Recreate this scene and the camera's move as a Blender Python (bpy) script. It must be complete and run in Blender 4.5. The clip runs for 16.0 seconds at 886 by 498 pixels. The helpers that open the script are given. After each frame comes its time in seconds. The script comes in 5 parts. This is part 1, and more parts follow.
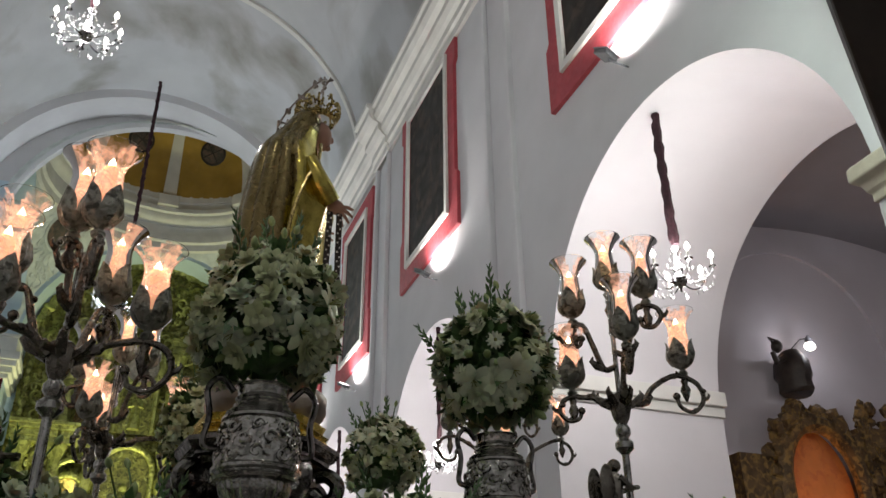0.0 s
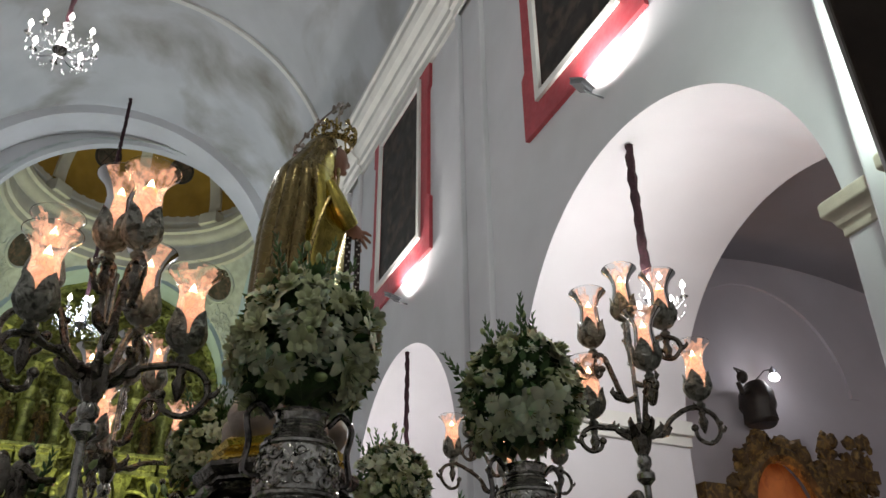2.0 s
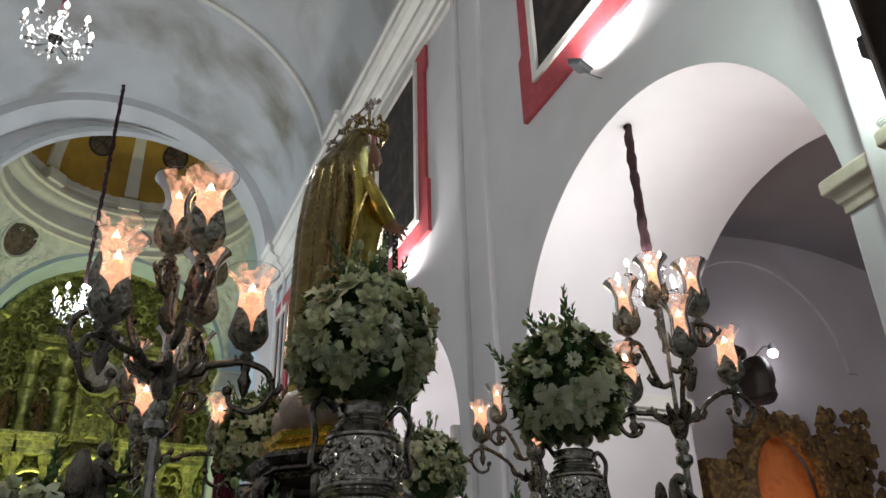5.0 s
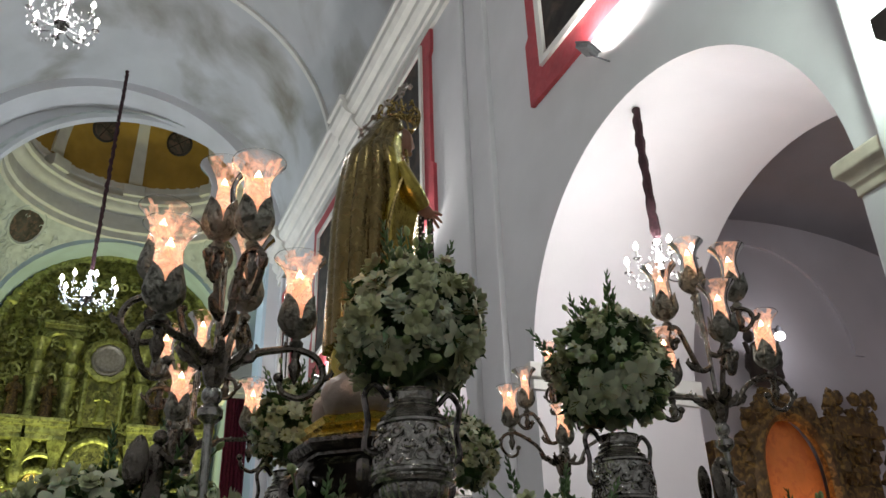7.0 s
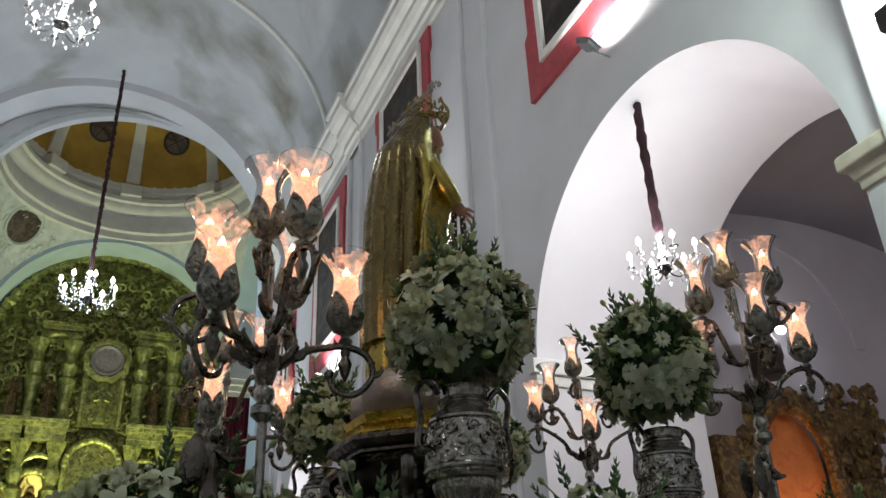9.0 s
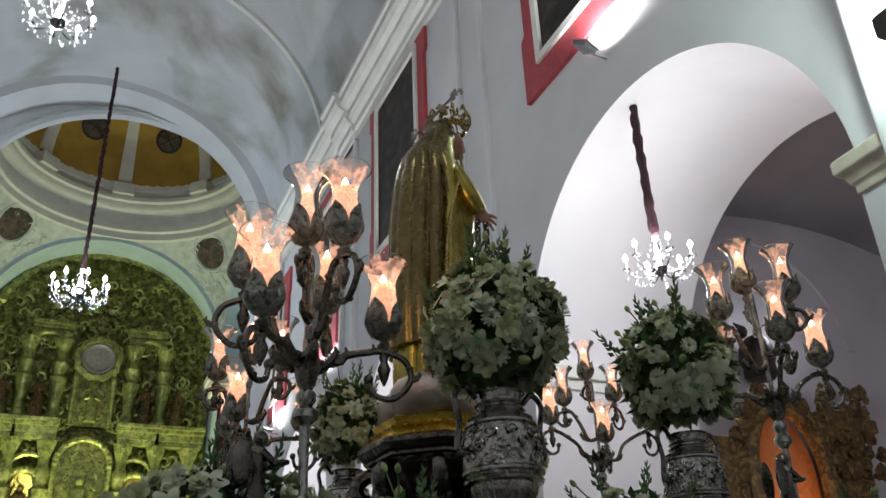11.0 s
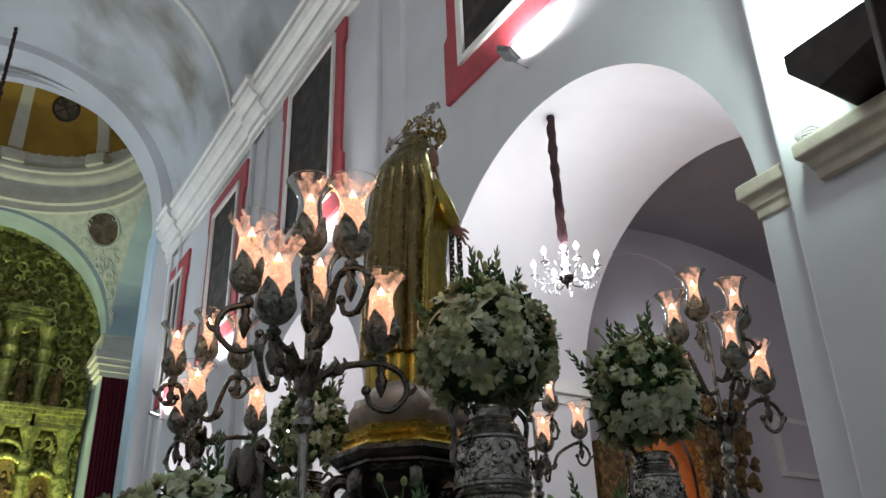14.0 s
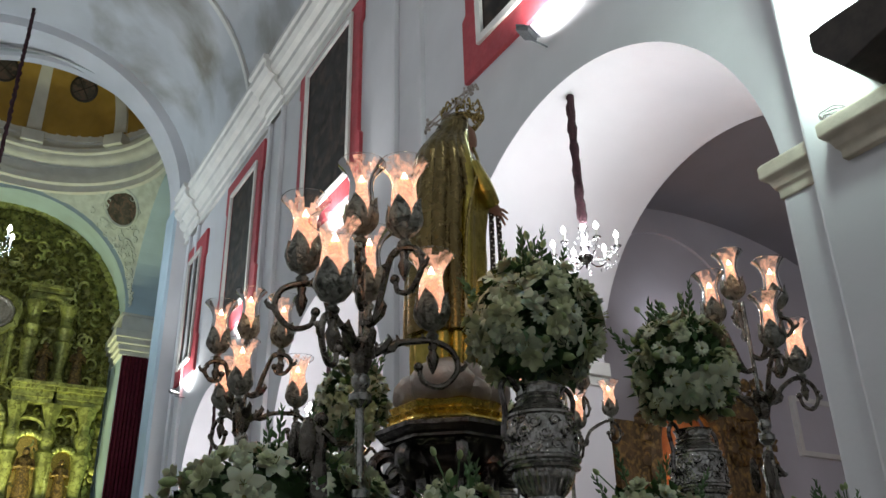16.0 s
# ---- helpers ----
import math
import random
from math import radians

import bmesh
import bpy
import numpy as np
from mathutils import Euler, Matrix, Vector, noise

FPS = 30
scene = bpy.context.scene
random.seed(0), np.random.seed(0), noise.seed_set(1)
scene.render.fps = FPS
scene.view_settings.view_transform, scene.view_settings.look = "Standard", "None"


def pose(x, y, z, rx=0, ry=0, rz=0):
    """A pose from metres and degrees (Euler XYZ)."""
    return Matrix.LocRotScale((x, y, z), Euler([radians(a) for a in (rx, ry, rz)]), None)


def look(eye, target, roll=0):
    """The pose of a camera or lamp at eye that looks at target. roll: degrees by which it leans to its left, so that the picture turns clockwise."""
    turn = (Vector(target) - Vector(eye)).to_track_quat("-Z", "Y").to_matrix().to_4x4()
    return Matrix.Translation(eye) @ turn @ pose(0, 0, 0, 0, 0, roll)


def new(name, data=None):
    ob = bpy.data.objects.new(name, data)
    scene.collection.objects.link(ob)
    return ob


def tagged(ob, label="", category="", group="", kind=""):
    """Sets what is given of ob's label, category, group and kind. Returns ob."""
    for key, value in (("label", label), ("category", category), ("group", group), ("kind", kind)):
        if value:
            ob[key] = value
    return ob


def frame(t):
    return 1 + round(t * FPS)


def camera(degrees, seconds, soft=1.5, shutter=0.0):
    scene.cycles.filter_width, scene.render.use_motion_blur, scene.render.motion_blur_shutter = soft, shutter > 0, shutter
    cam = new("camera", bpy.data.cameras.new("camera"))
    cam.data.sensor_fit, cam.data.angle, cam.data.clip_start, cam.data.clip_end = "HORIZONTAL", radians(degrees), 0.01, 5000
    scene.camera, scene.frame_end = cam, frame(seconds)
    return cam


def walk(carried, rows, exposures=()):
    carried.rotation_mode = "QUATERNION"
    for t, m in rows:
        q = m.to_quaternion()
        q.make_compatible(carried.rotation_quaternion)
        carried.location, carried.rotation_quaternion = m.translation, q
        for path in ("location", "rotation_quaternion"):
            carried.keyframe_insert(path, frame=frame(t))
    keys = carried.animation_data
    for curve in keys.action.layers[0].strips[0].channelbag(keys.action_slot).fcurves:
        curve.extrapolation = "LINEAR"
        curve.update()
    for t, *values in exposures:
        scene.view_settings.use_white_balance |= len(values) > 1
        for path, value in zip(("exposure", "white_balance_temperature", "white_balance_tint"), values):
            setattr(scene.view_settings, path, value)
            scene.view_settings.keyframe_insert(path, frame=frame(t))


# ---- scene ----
cam = camera(54.7, 16.0)
PATH = [
    (0, (0.397, 0.158, 1.764), (1.034, 1.802, 2.709), -0.5),
    (0.5, (0.374, 0.185, 1.77), (1.033, 1.813, 2.726), -0.3),
    (1, (0.349, 0.168, 1.767), (1.023, 1.784, 2.734), -0.3),
    (1.5, (0.329, 0.184, 1.766), (1.014, 1.786, 2.748), -0.4),
    (2, (0.308, 0.187, 1.767), (1.008, 1.775, 2.761), -0.5),
    (2.5, (0.288, 0.174, 1.766), (1.0, 1.749, 2.774), -1.2),
    (3, (0.269, 0.195, 1.768), (0.978, 1.771, 2.775), -1.6),
    (3.5, (0.255, 0.174, 1.767), (0.954, 1.767, 2.754), -1.2),
    (6, (0.201, 0.188, 1.77), (0.927, 1.796, 2.712), -2.0),
    (6.5, (0.187, 0.213, 1.774), (0.905, 1.832, 2.703), -1.9),
    (7, (0.169, 0.199, 1.771), (0.886, 1.821, 2.695), -1.8),
    (7.5, (0.154, 0.213, 1.77), (0.871, 1.837, 2.691), -1.7),
    (8, (0.136, 0.213, 1.769), (0.853, 1.841, 2.683), -1.6),
    (8.5, (0.122, 0.205, 1.768), (0.842, 1.834, 2.679), -1.9),
    (9, (0.107, 0.222, 1.771), (0.832, 1.845, 2.689), -2.4),
    (11.5, (0.014, 0.215, 1.77), (0.766, 1.824, 2.688), -2.1),
    (12, (-0.017, 0.209, 1.77), (0.756, 1.799, 2.705), -1.5),
    (12.5, (-0.046, 0.23, 1.767), (0.723, 1.811, 2.721), -1.2),
    (13, (-0.075, 0.21, 1.763), (0.727, 1.781, 2.705), 1.0),
    (13.5, (-0.088, 0.248, 1.78), (0.799, 1.793, 2.688), -1.0),
    (14, (-0.102, 0.242, 1.788), (0.85, 1.755, 2.685), -1.9),
    (14.5, (-0.122, 0.244, 1.781), (0.806, 1.785, 2.657), -2.0),
    (15, (-0.138, 0.256, 1.782), (0.775, 1.821, 2.627), -2.4),
    (15.5, (-0.147, 0.238, 1.78), (0.774, 1.804, 2.617), -1.9),
    (16, (-0.156, 0.246, 1.778), (0.775, 1.795, 2.633), -1.4),
]
walk(cam, [(t, look(eye, aim, roll)) for t, eye, aim, roll in PATH], exposures=[(0.0, 0.0, 6850, 12), (3.0, -0.06, 6800, 11), (6.5, 0.06, 6800, 11), (9.0, 0.06, 6550, 10), (12.0, 0.02, 6400, 9), (16.0, 0.0, 6400, 9)])

# ---------------------------------------------------------------- light
world = bpy.data.worlds.new("night")
scene.world = world
world.use_nodes = True
world.node_tree.nodes["Background"].inputs[0].default_value = (0.010, 0.012, 0.016, 1)
world.node_tree.nodes["Background"].inputs[1].default_value = 1.0


def lamp(kind, name, m, watts, colour=(1, 1, 1), size=0.1, spot=100, blend=0.6):
    d = bpy.data.lights.new(name, kind)
    d.energy, d.color = watts, colour
    if kind == "AREA":
        d.shape, d.size = "DISK", size
    else:
        d.shadow_soft_size = size
    if kind == "SPOT":
        d.spot_size, d.spot_blend = radians(spot), blend
    ob = new(name, d)
    ob.matrix_world = m
    return ob


# ---------------------------------------------------------------- materials
def mat(name, base, rough=0.6, metal=0.0, vary=0.15, scale=6.0, bump=0.0, bump_scale=40.0, second=None, stain=0.0, stain_scale=0.5, island=0.0, **sockets):
    m = bpy.data.materials.new(name)
    m.use_nodes = True
    nt = m.node_tree
    n, l = nt.nodes, nt.links
    b = n["Principled BSDF"]
    b.inputs["Roughness"].default_value = rough
    b.inputs["Metallic"].default_value = metal
    co = n.new("ShaderNodeTexCoord")
    def noisy(sc, detail=4.0, distortion=0.0):
        t = n.new("ShaderNodeTexNoise")
        t.inputs["Scale"].default_value = sc
        t.inputs["Detail"].default_value = detail
        t.inputs["Distortion"].default_value = distortion
        l.new(co.outputs["Object"], t.inputs["Vector"])
        return t
    def mix(fac, a, c):
        x = n.new("ShaderNodeMix")
        x.data_type = "RGBA"
        if isinstance(fac, float):
            x.inputs[0].default_value = fac
        else:
            l.new(fac, x.inputs[0])
        for i, v in ((6, a), (7, c)):
            if isinstance(v, tuple):
                x.inputs[i].default_value = (*v, 1)
            else:
                l.new(v, x.inputs[i])
        return x.outputs[2]
    def ramp(fac, lo, hi):
        r = n.new("ShaderNodeMapRange")
        r.inputs[1].default_value, r.inputs[2].default_value = lo, hi
        l.new(fac, r.inputs[0])
        return r.outputs[0]
    dark = tuple(max(0, c * (1 - vary)) for c in base)
    light = tuple(min(1, c * (1 + vary)) for c in base)
    col = mix(ramp(noisy(scale).outputs["Fac"], 0.35, 0.65), dark, light)
    if second is not None:
        col = mix(ramp(noisy(scale * 2.3, 6.0, 0.6).outputs["Fac"], 0.48, 0.62), col, second)
    if stain:
        st = ramp(noisy(stain_scale, 8.0, 0.4).outputs["Fac"], 0.50, 0.68)
        k = n.new("ShaderNodeMath")
        k.operation = "MULTIPLY"
        k.inputs[1].default_value = stain
        l.new(st, k.inputs[0])
        col = mix(k.outputs[0], col, tuple(c * f for c, f in zip(base, (0.46, 0.42, 0.34))))
    if island:
        g = n.new("ShaderNodeNewGeometry")
        h = n.new("ShaderNodeHueSaturation")
        r = n.new("ShaderNodeMapRange")
        r.inputs[3].default_value, r.inputs[4].default_value = 1 - island, 1 + island
        l.new(g.outputs["Random Per Island"], r.inputs[0])
        l.new(r.outputs[0], h.inputs["Value"])
        l.new(col, h.inputs["Color"])
        col = h.outputs["Color"]
    l.new(col, b.inputs["Base Color"])
    rr = ramp(noisy(scale * 3).outputs["Fac"], 0.2, 0.8)
    q = n.new("ShaderNodeMapRange")
    q.inputs[3].default_value, q.inputs[4].default_value = max(0.02, rough * 0.8), min(1, rough * 1.2)
    l.new(rr, q.inputs[0])
    l.new(q.outputs[0], b.inputs["Roughness"])
    if bump:
        bp = n.new("ShaderNodeBump")
        bp.inputs["Strength"].default_value = bump
        bp.inputs["Distance"].default_value = 0.02
        l.new(noisy(bump_scale, 5.0, 0.3).outputs["Fac"], bp.inputs["Height"])
        l.new(bp.outputs["Normal"], b.inputs["Normal"])
    for k, v in sockets.items():
        b.inputs[k.replace("_", " ")].default_value = v
    return m


def glow(name, colour, strength):
    m = bpy.data.materials.new(name)
    m.use_nodes = True
    b = m.node_tree.nodes["Principled BSDF"]
    b.inputs["Base Color"].default_value = (*colour, 1)
    b.inputs["Emission Color"].default_value = (*colour, 1)
    b.inputs["Emission Strength"].default_value = strength
    return m


def glass_like(name, tint=(1, 1, 1), clear=0.8, rough=0.05, ior=1.45):
    m = bpy.data.materials.new(name)
    m.use_nodes = True
    nt = m.node_tree
    n, l = nt.nodes, nt.links
    out = n["Material Output"]
    tr = n.new("ShaderNodeBsdfTransparent")
    tr.inputs[0].default_value = (*tint, 1)
    gl = n.new("ShaderNodeBsdfGlossy")
    gl.inputs["Roughness"].default_value = rough
    mx = n.new("ShaderNodeMixShader")
    fr = n.new("ShaderNodeFresnel")
    fr.inputs[0].default_value = ior
    ad = n.new("ShaderNodeMath")
    ad.operation = "ADD"
    ad.inputs[1].default_value = 1 - clear
    l.new(fr.outputs[0], ad.inputs[0])
    l.new(ad.outputs[0], mx.inputs[0])
    l.new(tr.outputs[0], mx.inputs[1])
    l.new(gl.outputs[0], mx.inputs[2])
    l.new(mx.outputs[0], out.inputs["Surface"])
    return m


def self_lit_wax_film(name):
    """Ragged translucent wax on glass; its own emission stands in for the flame's light."""
    m = bpy.data.materials.new(name)
    m.use_nodes = True
    n, l = m.node_tree.nodes, m.node_tree.links
    co = n.new("ShaderNodeTexCoord")
    t1, t2 = n.new("ShaderNodeTexNoise"), n.new("ShaderNodeTexNoise")
    for t, sc, de in ((t1, 34.0, 6.0), (t2, 95.0, 3.0)):
        t.inputs["Scale"].default_value, t.inputs["Detail"].default_value = sc, de
        t.inputs["Distortion"].default_value = 0.8
        l.new(co.outputs["Object"], t.inputs["Vector"])
    r = n.new("ShaderNodeMapRange")
    r.inputs[1].default_value, r.inputs[2].default_value, r.inputs[3].default_value, r.inputs[4].default_value = 0.36, 0.62, 0.08, 0.66
    l.new(t1.outputs["Fac"], r.inputs[0])
    # patchy emission strength, so the wax glows without light from the flame
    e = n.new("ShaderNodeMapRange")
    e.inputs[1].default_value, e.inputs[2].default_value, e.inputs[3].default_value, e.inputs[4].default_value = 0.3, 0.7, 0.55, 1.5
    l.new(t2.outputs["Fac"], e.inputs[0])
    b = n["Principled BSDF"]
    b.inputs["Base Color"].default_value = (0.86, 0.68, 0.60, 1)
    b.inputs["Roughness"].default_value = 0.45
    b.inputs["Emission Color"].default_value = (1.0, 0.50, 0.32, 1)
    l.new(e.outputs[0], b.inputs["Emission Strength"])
    tr, mx = n.new("ShaderNodeBsdfTransparent"), n.new("ShaderNodeMixShader")
    l.new(r.outputs[0], mx.inputs[0])
    l.new(tr.outputs[0], mx.inputs[1])
    l.new(b.outputs[0], mx.inputs[2])
    l.new(mx.outputs[0], n["Material Output"].inputs["Surface"])
    return m


WALL = mat("white plaster", (0.66, 0.66, 0.68), 0.85, vary=0.05, scale=0.8, bump=0.12, bump_scale=9, stain=0.12, stain_scale=0.35)
SOFFIT = mat("whitewashed soffit", (0.71, 0.685, 0.705), 0.8, vary=0.04, scale=0.7, bump=0.1, bump_scale=7)
VAULT = mat("stained vault plaster", (0.56, 0.57, 0.585), 0.9, vary=0.09, scale=0.5, bump=0.15, bump_scale=6, stain=1.0, stain_scale=0.30)
MOULD = mat("white moulding", (0.72, 0.71, 0.67), 0.75, vary=0.06, scale=2, bump=0.06, bump_scale=20)
STONE = mat("painted stone capital", (0.55, 0.50, 0.40), 0.8, vary=0.12, scale=5, bump=0.15, bump_scale=30)
PALE = mat("pale blue plaster", (0.53, 0.665, 0.755), 0.85, vary=0.06, scale=0.8, bump=0.1, bump_scale=8, stain=0.2, stain_scale=0.4)
STUCCO = mat("moulded stucco", (0.60, 0.64, 0.62), 0.85, vary=0.12, scale=3, bump=0.5, bump_scale=5)
AISLE = mat("lilac grey plaster", (0.56, 0.535, 0.575), 0.9, vary=0.05, scale=0.7, bump=0.08, bump_scale=8)
OCHRE = mat("ochre dome paint", (0.44, 0.27, 0.05), 0.8, vary=0.12, scale=1.2, stain=0.3, stain_scale=0.6)
RED = mat("crimson painted wood", (0.42, 0.055, 0.07), 0.6, vary=0.12, scale=4, bump=0.08, bump_scale=30)
DRAPE = mat("crimson damask", (0.20, 0.02, 0.05), 0.8, vary=0.2, scale=9, bump=0.15, bump_scale=60)
CANVAS = mat("darkened oil painting", (0.024, 0.020, 0.018), 0.6, vary=0.5, scale=1.1, second=(0.060, 0.042, 0.032), bump=0.05, bump_scale=80, Specular_IOR_Level=0.25)
PORTRAIT = mat("dark medallion painting", (0.07, 0.06, 0.05), 0.5, vary=0.5, scale=2.2, second=(0.16, 0.10, 0.08))
GOLD = mat("gilded carving", (0.40, 0.41, 0.13), 0.45, 0.6, vary=0.35, scale=3, second=(0.20, 0.20, 0.06), bump=0.4, bump_scale=9)
GOLD_BACK = mat("dull gilded ground", (0.22, 0.215, 0.05), 0.45, 0.5, vary=0.4, scale=3, second=(0.07, 0.07, 0.015), bump=0.5, bump_scale=12)
GOLD_DARK = mat("aged dark gilding", (0.10, 0.06, 0.025), 0.5, 0.4, vary=0.5, scale=5, second=(0.28, 0.17, 0.05), bump=0.5, bump_scale=25)
LEAF = mat("bright gold leaf", (0.72, 0.52, 0.11), 0.26, 1.0, vary=0.15, scale=14, bump=0.05, bump_scale=30)
CROWN = mat("worn pierced gilding", (0.50, 0.39, 0.15), 0.26, 1.0, vary=0.3, scale=60, second=(0.16, 0.12, 0.05), bump=0.1, bump_scale=90)
MANTLE = mat("olive gold mantle", (0.195, 0.15, 0.06), 0.27, 0.85, vary=0.14, scale=10, bump=0.05, bump_scale=60)
TUNIC = mat("gold brocade tunic", (0.44, 0.355, 0.085), 0.17, 1.0, vary=0.2, scale=26, bump=0.13, bump_scale=90)
FLESH = mat("painted carved wood", (0.36, 0.20, 0.14), 0.5, vary=0.1, scale=12)
SILVER = mat("repousse silver", (0.46, 0.46, 0.43), 0.12, 1.0, vary=0.18, scale=22, second=(0.22, 0.22, 0.20), bump=0.14, bump_scale=55)
SILVER_DARK = mat("tarnished silver", (0.20, 0.19, 0.18), 0.18, 1.0, vary=0.25, scale=16, second=(0.05, 0.048, 0.045), bump=0.15, bump_scale=40)
CUP = mat("embossed grey-green silver", (0.30, 0.31, 0.275), 0.36, 0.9, vary=0.2, scale=20, second=(0.10, 0.105, 0.09), bump=0.55, bump_scale=85)
BRONZE = mat("tarnished silvered bronze", (0.165, 0.152, 0.130), 0.26, 1.0, vary=0.30, scale=14, bump=0.22, bump_scale=60)
# candle wax emits a little itself, in place of flame light shining through it
WAX = mat("self-lit peach candle wax", (0.84, 0.66, 0.55), 0.5, vary=0.06, scale=20, Subsurface_Weight=0.4, Emission_Color=(1.0, 0.48, 0.27, 1), Emission_Strength=0.50)
FLAME = glow("candle flame", (1.0, 0.74, 0.44), 13.0)
GLASS = glass_like("clear shade glass", clear=0.93, rough=0.03)
GLASS_WAX = self_lit_wax_film("self-lit wax-spattered glass")
CRYSTAL = glass_like("cut crystal", clear=0.82, rough=0.02, ior=1.6)
BULB = glow("lit bulb", (1.0, 0.97, 0.95), 14.0)
PETAL = mat("white petals", (0.66, 0.71, 0.50), 0.55, vary=0.06, scale=30, island=0.22, Subsurface_Weight=0.15)
PETAL_CREAM = mat("greenish cream petals", (0.58, 0.64, 0.38), 0.55, vary=0.1, scale=30, island=0.22)
YOLK = mat("green-yellow flower eyes", (0.22, 0.24, 0.06), 0.7, vary=0.2, scale=60)
GREEN = mat("dark foliage", (0.070, 0.150, 0.048), 0.5, vary=0.3, scale=20, island=0.35)
BUD = mat("pale green buds", (0.30, 0.40, 0.16), 0.5, vary=0.2, scale=30, island=0.2)
CORD = mat("maroon velvet sleeve", (0.034, 0.008, 0.013), 0.9, vary=0.3, scale=30, bump=0.2, bump_scale=90)
FIXTURE = mat("grey lamp housing", (0.16, 0.16, 0.17), 0.45, 0.3, vary=0.1, scale=20)
DARK = mat("dark stained wood", (0.028, 0.020, 0.015), 0.5, vary=0.3, scale=8, bump=0.1, bump_scale=40)
LAMPFACE = glow("floodlight glass", (0.95, 1.0, 1.0), 12.0)
ORANGE = mat("orange painted niche", (0.70, 0.24, 0.07), 0.7, vary=0.1, scale=3, second=(0.60, 0.18, 0.06))
ROCK = mat("silvered cloud carving", (0.34, 0.30, 0.27), 0.4, 0.5, vary=0.2, scale=10, bump=0.2, bump_scale=40)
FLOOR = mat("worn stone floor", (0.30, 0.27, 0.24), 0.45, vary=0.2, scale=2, bump=0.1, bump_scale=20)


# ---------------------------------------------------------------- mesh helpers
def part(name, bm, material, parent=None, label="", smooth=True, bevel=0.0):
    me = bpy.data.meshes.new(name)
    bmesh.ops.recalc_face_normals(bm, faces=bm.faces)
    bm.to_mesh(me)
    bm.free()
    for m in (material if isinstance(material, (list, tuple)) else [material]):
        me.materials.append(m)
    if smooth:
        me.polygons.foreach_set("use_smooth", [True] * len(me.polygons))
        me.set_sharp_from_angle(angle=radians(40))
    ob = new(name, me)
    if parent is not None:
        ob.parent = parent
    if label:
        ob["label"] = label
    if bevel:
        b = ob.modifiers.new("edge", "BEVEL")
        b.width, b.segments, b.limit_method = bevel, 2, "ANGLE"
    return ob


def empty(name, at=(0, 0, 0), label="", category="", group="", kind=""):
    e = new(name)
    e.location = at
    return tagged(e, label, category, group, kind)


def box(bm, x0, x1, y0, y1, z0, z1, mi=0):
    v = [bm.verts.new((x, y, z)) for x in (x0, x1) for y in (y0, y1) for z in (z0, z1)]
    for f in ((0, 1, 3, 2), (4, 6, 7, 5), (0, 4, 5, 1), (2, 3, 7, 6), (0, 2, 6, 4), (1, 5, 7, 3)):
        bm.faces.new([v[i] for i in f]).material_index = mi
    return bm


def boxed(*b):
    return box(bmesh.new(), *b)


def lathe(bm, prof, at=(0, 0, 0), n=24, axis=Vector((0, 0, 1)), wave=None, mi=0, caps=True, arc=2 * math.pi, start=0.0):
    """Turns a profile of (radius, height) round an upright (or given) axis."""
    turn = Vector((0, 0, 1)).rotation_difference(axis).to_matrix()
    full = arc > 6.28
    rings = []
    for k, (r, h) in enumerate(prof):
        ring = []
        for i in range(n if full else n + 1):
            a = start + arc * i / n
            rr = r * (wave(a, h, k) if wave else 1)
            ring.append(bm.verts.new(Vector(at) + turn @ Vector((rr * math.cos(a), rr * math.sin(a), h))))
        rings.append(ring)
    for p, q in zip(rings, rings[1:]):
        for i in range(len(p) if full else len(p) - 1):
            j = (i + 1) % len(p)
            bm.faces.new((p[i], p[j], q[j], q[i])).material_index = mi
    if caps and full:
        for ring in (rings[0], rings[-1]):
            if max((v.co - ring[0].co).length for v in ring) > 1e-5:
                bm.faces.new(ring).material_index = mi
    return bm


def tube(bm, pts, rad, n=8, mi=0, caps=True):
    """A round bar along points; rad is a number or a radius for each point."""
    pts = [Vector(p) for p in pts]
    rads = rad if isinstance(rad, (list, tuple)) else [rad] * len(pts)
    rings, up = [], Vector((0.13, 0.21, 0.97)).normalized()
    for i, p in enumerate(pts):
        d = (pts[min(i + 1, len(pts) - 1)] - pts[max(i - 1, 0)]).normalized()
        s = d.cross(up)
        if s.length < 1e-3:
            s = d.cross(Vector((1, 0, 0)))
        s.normalize()
        u = s.cross(d).normalized()
        up = u
        rings.append([bm.verts.new(p + rads[i] * (math.cos(2 * math.pi * k / n) * s + math.sin(2 * math.pi * k / n) * u)) for k in range(n)])
    for p, q in zip(rings, rings[1:]):
        for k in range(n):
            bm.faces.new((p[k], p[(k + 1) % n], q[(k + 1) % n], q[k])).material_index = mi
    if caps:
        bm.faces.new(rings[0]).material_index = mi
        bm.faces.new(rings[-1]).material_index = mi
    return bm


def ball(bm, at, r, sq=(1, 1, 1), u=12, v=8, mi=0, rough=0.0, turn=None):
    m = Matrix.Translation(at) @ (turn or Matrix()) @ Matrix.Diagonal((*sq, 1))
    res = bmesh.ops.create_uvsphere(bm, u_segments=u, v_segments=v, radius=r, matrix=m)
    for w in res["verts"]:
        if rough:
            w.co += (w.co - Vector(at)) * rough * noise.noise(w.co * (3 / r))
        for f in w.link_faces:
            f.material_index = mi
    return bm


